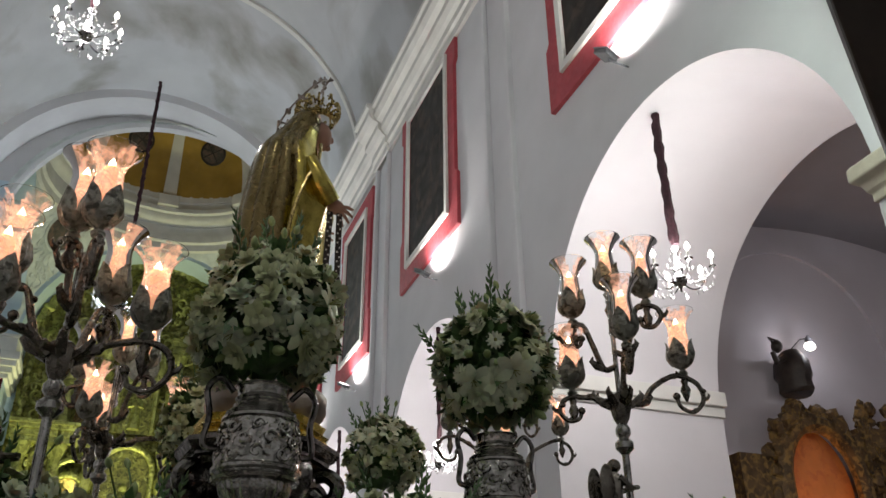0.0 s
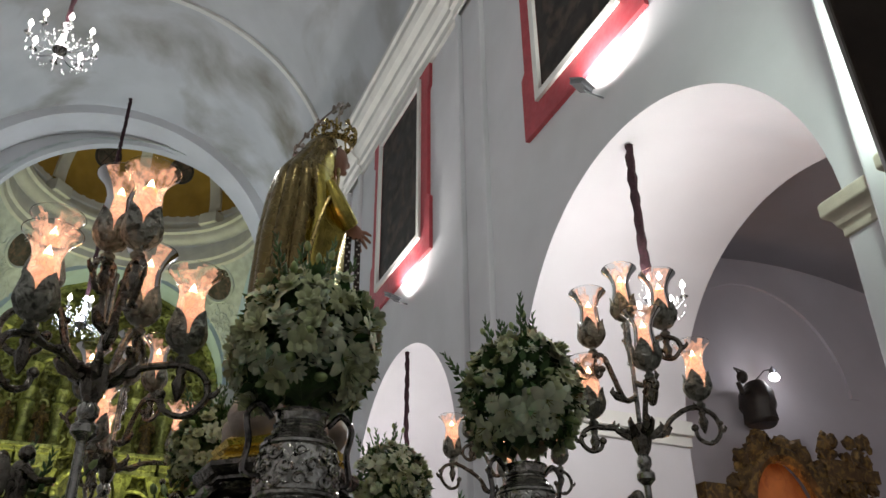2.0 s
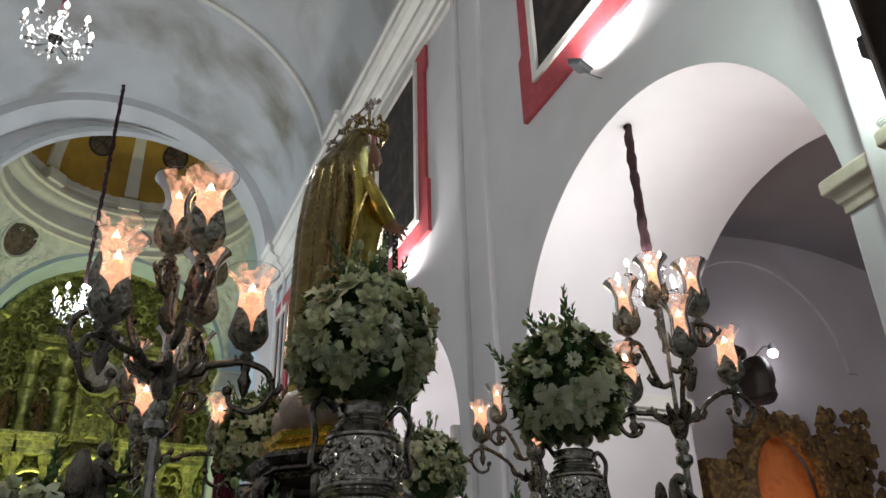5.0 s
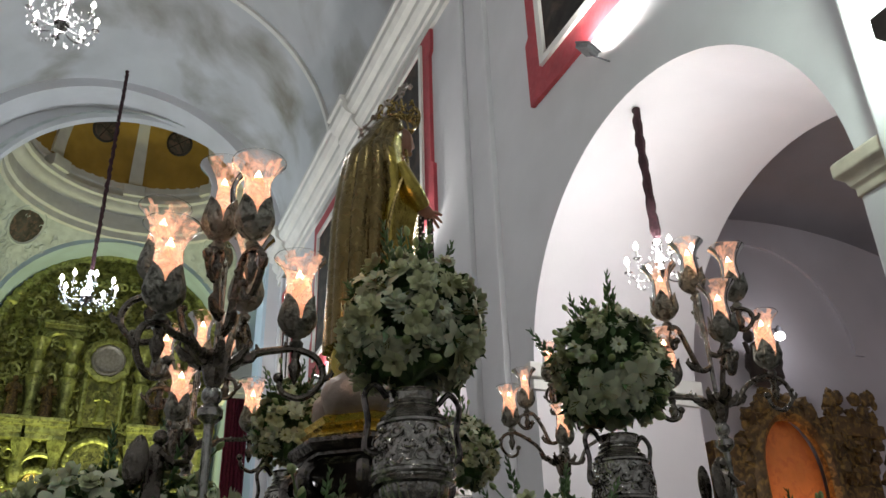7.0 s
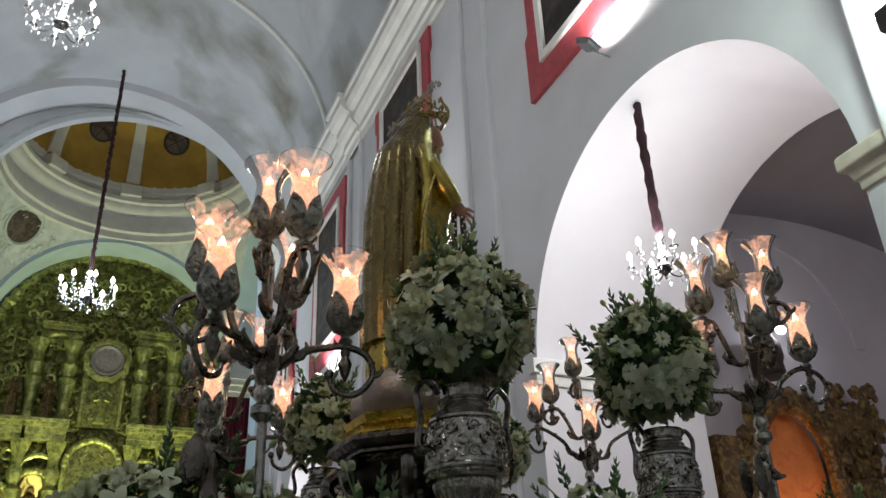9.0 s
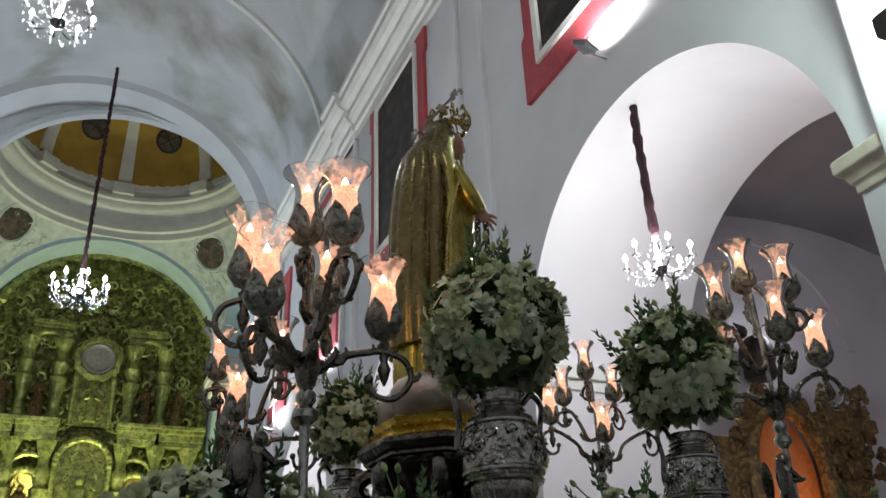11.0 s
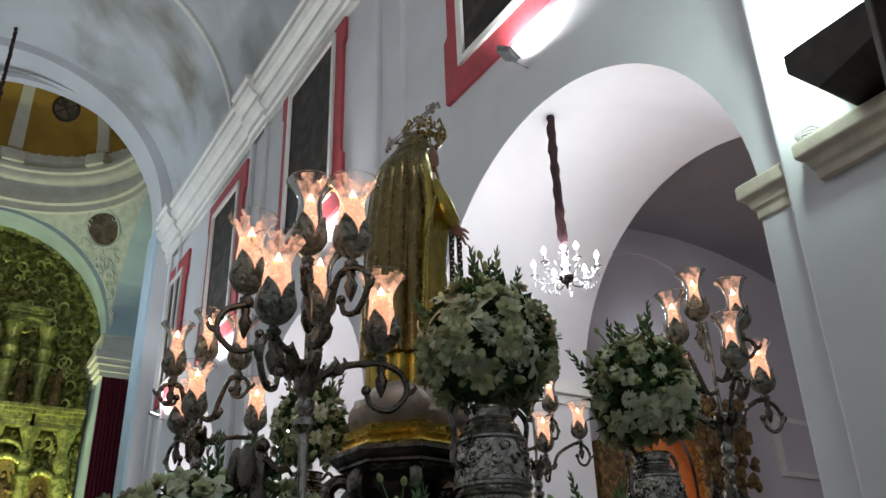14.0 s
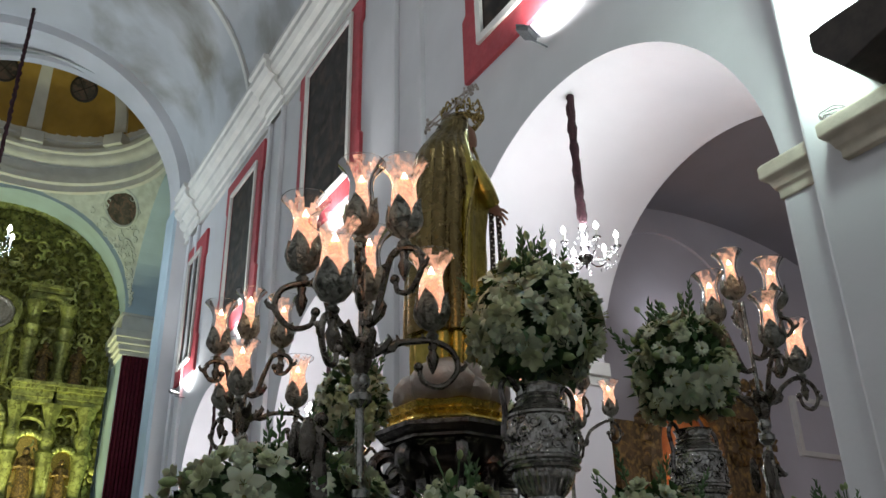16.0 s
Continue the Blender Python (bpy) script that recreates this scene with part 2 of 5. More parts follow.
def curve_pts(ctrl, n=24):
    """A smooth line through control points."""
    c = [Vector(p) for p in ctrl]
    c = [2 * c[0] - c[1]] + c + [2 * c[-1] - c[-2]]
    out = []
    for i in range(1, len(c) - 2):
        for k in range(n // (len(c) - 3)):
            t = k / (n // (len(c) - 3))
            a, b, d, e = c[i - 1], c[i], c[i + 1], c[i + 2]
            out.append(0.5 * ((2 * b) + (d - a) * t + (2 * a - 5 * b + 4 * d - e) * t * t + (3 * b - a - 3 * d + e) * t ** 3))
    out.append(c[-2])
    return out


def prism(bm, outline, path_axis, lo, hi, mi=0):
    """Pushes a closed outline of (a, b) along an axis: x takes (y, z), y takes (x, z), z takes (x, y)."""
    def put(a, b, s):
        return {"x": (s, a, b), "y": (a, s, b), "z": (a, b, s)}[path_axis]
    p = [bm.verts.new(put(a, b, lo)) for a, b in outline]
    q = [bm.verts.new(put(a, b, hi)) for a, b in outline]
    for i in range(len(p)):
        j = (i + 1) % len(p)
        bm.faces.new((p[i], p[j], q[j], q[i])).material_index = mi
    bm.faces.new(p).material_index = mi
    bm.faces.new(q).material_index = mi
    return bm


# ---------------------------------------------------------------- the church: nave, arcade, vault
W = 5.5            # half width of the nave
BACK = 8.08         # far side of the thick arcade wall
BAYS = [(-3.2, 1.9), (4.1, 9.45), (11.5, 16.4), (18.7, 23.3)]
SPRING = 5.35
Y0, Y1 = -9.0, 25.5
TOP = 15.0


def arch_z(y, a, b):
    r, c = (b - a) / 2, (a + b) / 2
    return SPRING + math.sqrt(max(0.0, r * r - (y - c) ** 2)) * 2.65 / r


def arcade():
    """The wall with its deep round arches: front, soffits, jambs and back."""
    bm, so = bmesh.new(), bmesh.new()
    def quad(m, *p):
        m.faces.new([m.verts.new(q) for q in p])
    edges = [Y0]
    for a, b in BAYS:
        edges += [a, b]
    edges.append(Y1)
    for a, b in zip(edges[0::2], edges[1::2]):
        for x in (W, BACK):
            quad(bm, (x, a, 0), (x, b, 0), (x, b, TOP + 1), (x, a, TOP + 1))
    n = 40
    for a, b in BAYS:
        ys = [(a + b) / 2 - (b - a) / 2 * math.cos(math.pi * i / n) for i in range(n + 1)]
        for y, w in zip(ys, ys[1:]):
            for x in (W, BACK):
                quad(bm, (x, y, arch_z(y, a, b)), (x, w, arch_z(w, a, b)), (x, w, TOP + 1), (x, y, TOP + 1))
            quad(so, (W, y, arch_z(y, a, b)), (W, w, arch_z(w, a, b)), (BACK, w, arch_z(w, a, b)), (BACK, y, arch_z(y, a, b)))
        for y in (a, b):
            quad(so, (W, y, 0), (BACK, y, 0), (BACK, y, SPRING), (W, y, SPRING))
    for m in (bm, so):
        bmesh.ops.remove_doubles(m, verts=m.verts, dist=1e-4)
    wall = part("wall_east", bm, WALL)
    tagged(wall, "tall white plaster nave wall with round arches", "wall", kind="structure")
    s = part("soffit", so, SOFFIT, wall, "whitewashed deep arch lining")
    return wall


wall_east = arcade()

# mouldings at the springing of each arch, on both jambs
for a, b in BAYS[1:]:
    for y, s in ((a, 1), (b, -1)):
        if y == 4.1:
            continue
        bm = bmesh.new()
        for z0, z1, d in ((4.72, 4.86, 0.05), (4.86, 5.06, 0.12)):
            box(bm, W - d, BACK + 0.02, min(y - s * 0.02, y + s * d), max(y - s * 0.02, y + s * d), z0 + 0.5, z1 + 0.5)
        tagged(part("trim", bm, MOULD, bevel=0.01, smooth=False), "white impost moulding of an arch", "moulding", kind="structure")


def pilaster(y0, y1, x0, z1, name="pilaster"):
    p = boxed(x0, W + 0.01, y0, y1, 0, z1)
    return tagged(part(name, p, WALL, bevel=0.02, smooth=False), "flat white plaster pilaster strip", "pilaster", kind="structure")


for y in (10.08, 16.75, 23.9):
    pilaster(y, y + 0.12, W - 0.10, 13.9)
    pilaster(y + 0.9, y + 1.02, W - 0.10, 13.9)


def stone_capital(x0, x1, y0, y1, z):
    """A block capital in three steps, wider upwards."""
    bm = bmesh.new()
    prof = [(0.0, 0.0), (0.025, 0.0), (0.025, 0.07), (0.05, 0.10), (0.07, 0.16), (0.12, 0.20), (0.12, 0.31), (0.09, 0.34), (0.0, 0.34)]
    rows = []
    for d, h in prof:
        rows.append([bm.verts.new(p) for p in ((x0 - d, y0 - d, z + h), (x1, y0 - d, z + h), (x1, y1 + d, z + h), (x0 - d, y1 + d, z + h))])
    for p, q in zip(rows, rows[1:]):
        for i in range(4):
            bm.faces.new((p[i], p[(i + 1) % 4], q[(i + 1) % 4], q[i]))
    bm.faces.new(rows[-1])
    bm.faces.new(rows[0])
    return bm


# the heavy pier by the first arch, with its two stepped capitals
tagged(part("pier", boxed(W - 0.10, BACK, 3.45, 4.1, 0, 5.1), WALL, bevel=0.03, smooth=False), "white plaster pier carrying an arch", "pier", kind="structure")
tagged(part("capital", stone_capital(W - 0.10, BACK, 3.49, 4.08, 5.06), STONE, bevel=0.012, smooth=False), "stepped cream stone capital", "capital", kind="structure")
tagged(part("pier", boxed(W - 0.30, W + 0.1, 2.4, 3.68, 0, 14.0), WALL, bevel=0.03, smooth=False), "white plaster pier strip", "pier", kind="structure")
tagged(part("capital", stone_capital(W - 0.34, W + 0.2, 2.4, 3.34, 4.98), STONE, bevel=0.012, smooth=False), "stepped cream stone capital", "capital", kind="structure")

# main cornice
CORN = [(0, 13.75), (0.08, 13.75), (0.08, 13.95), (0.14, 13.98), (0.14, 14.16), (0.22, 14.22), (0.30, 14.34), (0.30, 14.50), (0.42, 14.56), (0.50, 14.68), (0.50, 14.86), (0.56, 14.90), (0.56, 15.02), (0, 15.06)]


def cornice(side):
    bm = bmesh.new()
    prism(bm, [(side * (W - d), z) for d, z in CORN], "y", Y0, Y1)
    return tagged(part("cornice", bm, MOULD, smooth=False), "long stepped white plaster cornice under the vault", "cornice", kind="structure")


cornice(1)
cornice(-1)
for y in (10.03, 16.7, 23.8):
    bm = bmesh.new()
    prism(bm, [(W - d * 1.18 - 0.03, z) for d, z in CORN], "y", y, y + 1.1)
    tagged(part("cornice", bm, MOULD, smooth=False), "projecting cornice break over a pilaster", "cornice", kind="structure")

tagged(part("floor", boxed(-12, 16, Y0 - 1, 42, -0.3, 0), FLOOR, smooth=False), "worn stone church floor", "floor", kind="structure")
tagged(part("wall_west", boxed(-W - 0.6, -W, Y0, Y1, 0, TOP + 0.05), WALL, smooth=False), "plain white plaster nave wall", "wall", kind="structure")
tagged(part("wall_south", boxed(-W - 0.6, BACK + 6, Y0 - 0.5, Y0, 0, 22), WALL, smooth=False), "plain white plaster end wall", "wall", kind="structure")


def barrel(xc, zc, r, ya, yb, n=48, thick=0.4, material=VAULT, name="ceiling", label="", steps=1, a0=0.0, a1=math.pi):
    bm = bmesh.new()
    g = []
    for j in range(steps + 1):
        y = ya + (yb - ya) * j / steps
        g.append([[bm.verts.new((xc + q * math.cos(a0 + (a1 - a0) * i / n), y, zc + q * math.sin(a0 + (a1 - a0) * i / n))) for i in range(n + 1)] for q in (r, r + thick)])
    for p, q in zip(g, g[1:]):
        for k in (0, 1):
            for i in range(n):
                bm.faces.new((p[k][i], p[k][i + 1], q[k][i + 1], q[k][i]))
    for p in (g[0], g[-1]):
        for i in range(n):
            bm.faces.new((p[0][i], p[0][i + 1], p[1][i + 1], p[1][i]))
    return tagged(part(name, bm, material), label, name, kind="structure")


barrel(0, 15.0, W + 0.02, Y0, Y1, label="grey-white stained plaster barrel vault", steps=6)


def arch_rib(xc, zc, r, wide, y, deep, material, label, legs=None, a0=0.0, a1=math.pi, n=56, name="arch"):
    """A ring band standing across the nave."""
    bm = bmesh.new()
    sec = [(r, y), (r, y + deep), (r + wide, y + deep), (r + wide, y)]
    rows = []
    for i in range(n + 1):
        a = a0 + (a1 - a0) * i / n
        rows.append([bm.verts.new((xc + q * math.cos(a), yy, zc + q * math.sin(a))) for q, yy in sec])
    if legs is not None:
        rows.insert(0, [bm.verts.new((xc + q, yy, legs)) for q, yy in sec])
        rows.append([bm.verts.new((xc - q, yy, legs)) for q, yy in sec])
    for p, q in zip(rows, rows[1:]):
        for k in range(4):
            bm.faces.new((p[k], p[(k + 1) % 4], q[(k + 1) % 4], q[k]))
    bm.faces.new(rows[0])
    bm.faces.new(rows[-1])
    return tagged(part(name, bm, material), label, "arch", kind="structure")


arch_rib(0, 15.0, W - 0.07, 0.12, 19.6, 0.16, MOULD, "thin moulded rib across the vault")
arch_rib(0, 15.0, W - 0.07, 0.12, 12.2, 0.16, MOULD, "thin moulded rib across the vault")
arch_rib(0, 15.0, W - 0.07, 0.12, 4.8, 0.16, MOULD, "thin moulded rib across the vault")

# crossing: big arch, four pendentives, ring, dome
XC, YC, RC, ZC = 0.8, 31.4, 5.0, 15.0
arch_rib(0.0, 15.1, 5.1, 0.80, Y1, 1.2, WALL, "broad white arch opening to the domed crossing", legs=0.0)
arch_rib(XC, ZC, RC, 1.6, Y1 + 1.22, 0.3, WALL, "white plaster inner arch before the pendentives", legs=0.0)
arch_rib(0.0, 15.1, 5.62, 0.10, Y1 - 0.10, 0.12, MOULD, "raised moulding round the crossing arch")
bm = bmesh.new()
for s in (-1, 1):
    box(bm, *(sorted((s * 5.0, s * 9.0))), Y1 + 0.02, Y1 + 1.1, 0, 15.0)
box(bm, -9, 9, Y1 + 0.3, Y1 + 1.1, 20.3, 23)
tagged(part("wall_crossing", bm, PALE, smooth=False), "pale plaster wall round the crossing arch", "wall", kind="structure")


def pendentives():
    bm = bmesh.new()
    R = RC * math.sqrt(2)
    for q in range(4):
        rows = []
        for i in range(17):
            z = (RC - 0.001) * i / 16
            rho = math.sqrt(R * R - z * z)
            a = math.acos(min(1.0, RC / rho))
            ring = []
            for k in range(17):
                t = a + (math.pi / 2 - 2 * a) * k / 16 + q * math.pi / 2
                ring.append(bm.verts.new((XC + rho * math.cos(t), YC + rho * math.sin(t), ZC + z)))
            rows.append(ring)
        for p, w in zip(rows, rows[1:]):
            for k in range(16):
                bm.faces.new((p[k], p[k + 1], w[k + 1], w[k]))
    return tagged(part("pendentives", bm, STUCCO), "white pendentives with scrolled stucco relief", "vault", kind="structure")


pend = pendentives()


def scrolls():
    """Raised stucco tendrils on the two pendentives that are seen."""
    bm = bmesh.new()
    rnd = random.Random(4)
    R = RC * math.sqrt(2) - 0.03
    for q in (0, 1):
        for k in range(95):
            z = rnd.uniform(0.5, 4.75)
            rho = math.sqrt(R * R - z * z)
            a = math.acos(min(1, RC / rho)) + 0.03
            t = rnd.uniform(a, math.pi / 2 - a) if a < 0.75 else math.pi / 4
            t += q * math.pi / 2
            c = Vector((rho * math.cos(t), rho * math.sin(t), z))
            nrm = -c.normalized()
            u = Vector((-math.sin(t), math.cos(t), 0))
            v = nrm.cross(u)
            r0, ph, s = rnd.uniform(0.12, 0.26), rnd.uniform(0, 6.28), rnd.choice((-1, 1))
            pts = []
            for i in range(13):
                w = ph + s * i * 0.42
                r = r0 * (1 - i / 15)
                p = c + u * r * math.cos(w) + v * r * math.sin(w)
                p = p.normalized() * R
                pts.append(p + Vector((XC, YC, ZC)))
            tube(bm, pts, [0.035 * (1 - i / 18) for i in range(13)], n=4)
    return part("stucco_scrolls", bm, STUCCO, pend)


scrolls()

for sx in (-1, 1):
    c = Vector((sx * 1.06, 1, 0)).normalized()
    z = 4.5
    rho = math.sqrt(2 * RC * RC - z * z) - 0.05
    at = Vector((XC + c.x * rho, YC + c.y * rho, ZC + z))
    nrm = (Vector((XC, YC, ZC)) - at).normalized()
    med = empty("medallion", at, "oval dark painted medallion in a stucco ring", "medallion", "pendentive medallions")
    for nm, prof, m in (("ring", [(0.86, 0), (0.98, 0.0), (1.0, 0.09), (0.93, 0.13), (0.86, 0.06)], STUCCO), ("painting", [(0.01, 0.03), (0.87, 0.03), (0.87, 0.05), (0.01, 0.05)], PORTRAIT)):
        p = part(nm, lathe(bmesh.new(), prof, n=32, axis=nrm, caps=False), m, med)
        p.scale = (0.82, 0.82, 1.0)

# ring cornice and dome
RING = [(5.02, 20.0), (4.86, 20.05), (4.86, 20.35), (4.74, 20.42), (4.74, 20.75), (4.92, 20.80), (4.92, 21.25), (4.70, 21.32), (4.55, 21.50), (4.55, 21.70), (4.42, 21.76), (4.42, 21.95), (4.90, 22.0), (4.90, 22.5), (4.80, 22.55), (4.80, 22.85)]
tagged(part("drum", lathe(bmesh.new(), RING, (XC, YC, 0), n=72, caps=False), MOULD), "stepped white ring cornice under the dome", "cornice", kind="structure")
DR, DZ = 4.80, 22.8
tagged(part("dome", lathe(bmesh.new(), [(DR * math.cos(i * math.pi / 48), DZ + DR * math.sin(i * math.pi / 48)) for i in range(24)] + [(0.02, DZ + DR)], (XC, YC, 0), n=64, caps=False), OCHRE), "ochre painted dome with white ribs", "dome", kind="structure")
for k in range(8):
    a = math.pi / 2 + k * math.pi / 4
    bm = bmesh.new()
    rows = []
    for i in range(21):
        e = i * math.pi / 2 / 20 * 0.96
        w = 0.30 * (1 - 0.5 * i / 20)
        row = []
        for d, q in ((-w, DR + 0.05), (-w, DR - 0.14), (w, DR - 0.14), (w, DR + 0.05)):
            row.append(bm.verts.new((XC + q * math.cos(e) * math.cos(a) - d * math.sin(a), YC + q * math.cos(e) * math.sin(a) + d * math.cos(a), DZ + q * math.sin(e))))
        rows.append(row)
    for p, q in zip(rows, rows[1:]):
        for j in range(4):
            bm.faces.new((p[j], p[(j + 1) % 4], q[(j + 1) % 4], q[j]))
    tagged(part("dome_rib", bm, MOULD), "white painted dome rib", "rib", "dome ribs", "structure")
    foot = bmesh.new()
    box(foot, -0.45, 0.45, 4.25, 4.85, 22.0, 22.55)
    ob = part("rib_foot", foot, MOULD, smooth=False, bevel=0.03)
    ob.matrix_world = Matrix.Translation((XC, YC, 0)) @ Matrix.Rotation(a - math.pi / 2, 4, "Z")
    tagged(ob, "white block at the foot of a dome rib", "block", "rib feet", "structure")
    a += math.pi / 8
    e = radians(27)
    nrm = -Vector((math.cos(e) * math.cos(a), math.cos(e) * math.sin(a), math.sin(e)))
    at = Vector((XC, YC, DZ)) - nrm * (DR - 0.03)
    oc = empty("dome_oculus", at, "small round leaded dome window, dark at night", "window", "dome windows", "structure")
    part("frame", lathe(bmesh.new(), [(0.50, 0), (0.60, 0), (0.60, 0.06), (0.50, 0.08)], n=24, axis=nrm, caps=False), DARK, oc)
    part("pane", lathe(bmesh.new(), [(0.01, 0.02), (0.52, 0.02), (0.52, 0.035), (0.01, 0.035)], n=24, axis=nrm, caps=False), PORTRAIT, oc)
    cross = bmesh.new()
    box(cross, -0.5, 0.5, -0.02, 0.02, 0.03, 0.06)
    box(cross, -0.02, 0.02, -0.5, 0.5, 0.03, 0.06)
    ob = part("glazing_bar", cross, DARK, oc, smooth=False)
    ob.rotation_mode = "QUATERNION"
    ob.rotation_quaternion = Vector((0, 0, 1)).rotation_difference(nrm)

# sanctuary and transepts
barrel(XC, ZC, RC, YC + 5.0, YC + 7.2, material=PALE, label="pale blue sanctuary vault", thick=0.5)
arch_rib(XC, ZC, RC - 0.12, 0.35, YC + 4.92, 0.5, PALE, "pale blue arch of the sanctuary")
bm = bmesh.new()
for s in (-1, 1):
    box(bm, *sorted((XC + s * 5.0, XC + s * 6.7)), YC + 4.9, YC + 7.3, 0, 15.0)
    box(bm, *sorted((XC + s * 6.72, XC + s * 12)), YC + 6.0, YC + 6.5, 0, 22)
    box(bm, *sorted((XC + s * 11.5, XC + s * 12)), Y1 + 1.0, YC + 6.0, 0, 22)
box(bm, -12, 13, YC + 7.3, YC + 7.7, 0, 24)
tagged(part("wall_north", bm, PALE, smooth=False), "pale blue plaster walls of sanctuary and transept", "wall", kind="structure")
bm = bmesh.new()
for s in (-1, 1):
    n = 32
    for i in range(n):
        a, b = math.pi * i / n, math.pi * (i + 1) / n
        q = [(XC + s * 5.0, YC + RC * math.cos(t), ZC + RC * math.sin(t)) for t in (a, b)]
        w = [(XC + s * 12, p[1], p[2]) for p in q]
        bm.faces.new([bm.verts.new(p) for p in (q[0], q[1], w[1], w[0])])
tagged(part("ceiling", bm, PALE), "pale plaster transept vaults", "ceiling", kind="structure")
# dark closing shell above the vaults
bm = bmesh.new()
box(bm, -13, 17, Y0 - 1, 42, 28.5, 29)
tagged(part("ceiling", bm, DARK, smooth=False), "closed roof above the vaults", "ceiling", kind="structure")

for s in (-1, 1):
    x0, x1 = sorted((XC + s * 4.85, XC + s * 6.9))
    bm = bmesh.new()
    for d, z0, z1 in ((0.0, 13.3, 13.5), (0.10, 13.5, 13.75), (0.22, 13.75, 14.0), (0.30, 14.0, 14.35), (0.08, 14.35, 15.0), (0.14, 15.0, 15.12)):
        box(bm, x0 - d, x1 + d, YC + 4.75 - d, YC + 7.25, z0, z1)
    tagged(part("capital", bm, MOULD, bevel=0.03, smooth=False), "heavy white moulded capital of the crossing pier", "capital", kind="structure")


def drape(x0, x1, y, z0, z1):
    bm = bmesh.new()
    n = 40
    rows = []
    for z in (z0, (z0 + z1) / 2, z1):
        rows.append([bm.verts.new((x0 + (x1 - x0) * i / n, y - 0.10 - 0.05 * math.sin(i * 1.45) - 0.02 * math.sin(i * 3.1 + z), z)) for i in range(n + 1)])
    for p, q in zip(rows, rows[1:]):
        for i in range(n):
            bm.faces.new((p[i], p[i + 1], q[i + 1], q[i]))
    bmesh.ops.solidify(bm, geom=bm.faces[:], thickness=0.03)
    return tagged(part("drape", bm, DRAPE), "crimson damask hanging on the crossing pier", "hanging", "pier hangings")


drape(XC + 5.0, XC + 6.4, YC + 4.9, 0.3, 13.3)
drape(XC - 6.4, XC - 5.0, YC + 4.9, 0.3, 13.3)

# side aisle behind the first arch
for q in ((17.5, 17.9, -4, 11.7), (BACK, 17.5, -4.3, -4.0), (BACK, 17.5, 11.3, 11.7)):
    tagged(part("wall_aisle", boxed(*q, 0, 11), AISLE, smooth=False), "lilac grey plaster aisle wall", "wall", kind="structure")
AM = (BACK + 17.5) / 2
bm = bmesh.new()
rows = [[bm.verts.new((AM - (17.5 - BACK) / 2 * math.cos(math.pi * i / 32), y, 8.05 + 1.9 * math.sin(math.pi * i / 32))) for i in range(33)] for y in (-4.0, 11.4)]
for i in range(32):
    bm.faces.new((rows[0][i], rows[0][i + 1], rows[1][i + 1], rows[1][i]))
bmesh.ops.solidify(bm, geom=bm.faces[:], thickness=-0.2)
tagged(part("ceiling", bm, AISLE), "shadowed lilac grey aisle vault", "ceiling", kind="structure")
# added ring: the vault's lit boundary put into shape on the end wall
arch_rib(11.6, 7.3, 2.0, 0.22, 11.24, 0.06, AISLE, "raised ring tracing the lit edge of the aisle vault")
plq = empty("wall_plaque", (15.5, 11.3, 5.75), "pale framed panel on the aisle wall", "panel")
part("panel", boxed(-0.85, 0.85, -0.05, 0.002, -0.5, 0.5), AISLE, plq, smooth=False)
for q in ((-0.95, 0.95, 0.5, 0.6), (-0.95, 0.95, -0.6, -0.5), (-0.95, -0.85, -0.5, 0.5), (0.85, 0.95, -0.5, 0.5)):
    part("frame_bar", boxed(q[0], q[1], -0.10, 0.002, q[2], q[3]), MOULD, plq, smooth=False)
# closed white chapels behind the farther arches
for a, b in BAYS[2:]:
    tagged(part("wall_chapel", boxed(BACK - 0.01, BACK + 0.3, a - 0.3, b + 0.3, 0, 9), SOFFIT, smooth=False), "white chapel back wall", "wall", kind="structure")
tagged(part("wall_chapel", boxed(BACK + 0.01, BACK + 0.3, BAYS[0][0] - 0.3, BAYS[0][1] + 0.3, 0, 9), SOFFIT, smooth=False), "white chapel back wall", "wall", kind="structure")


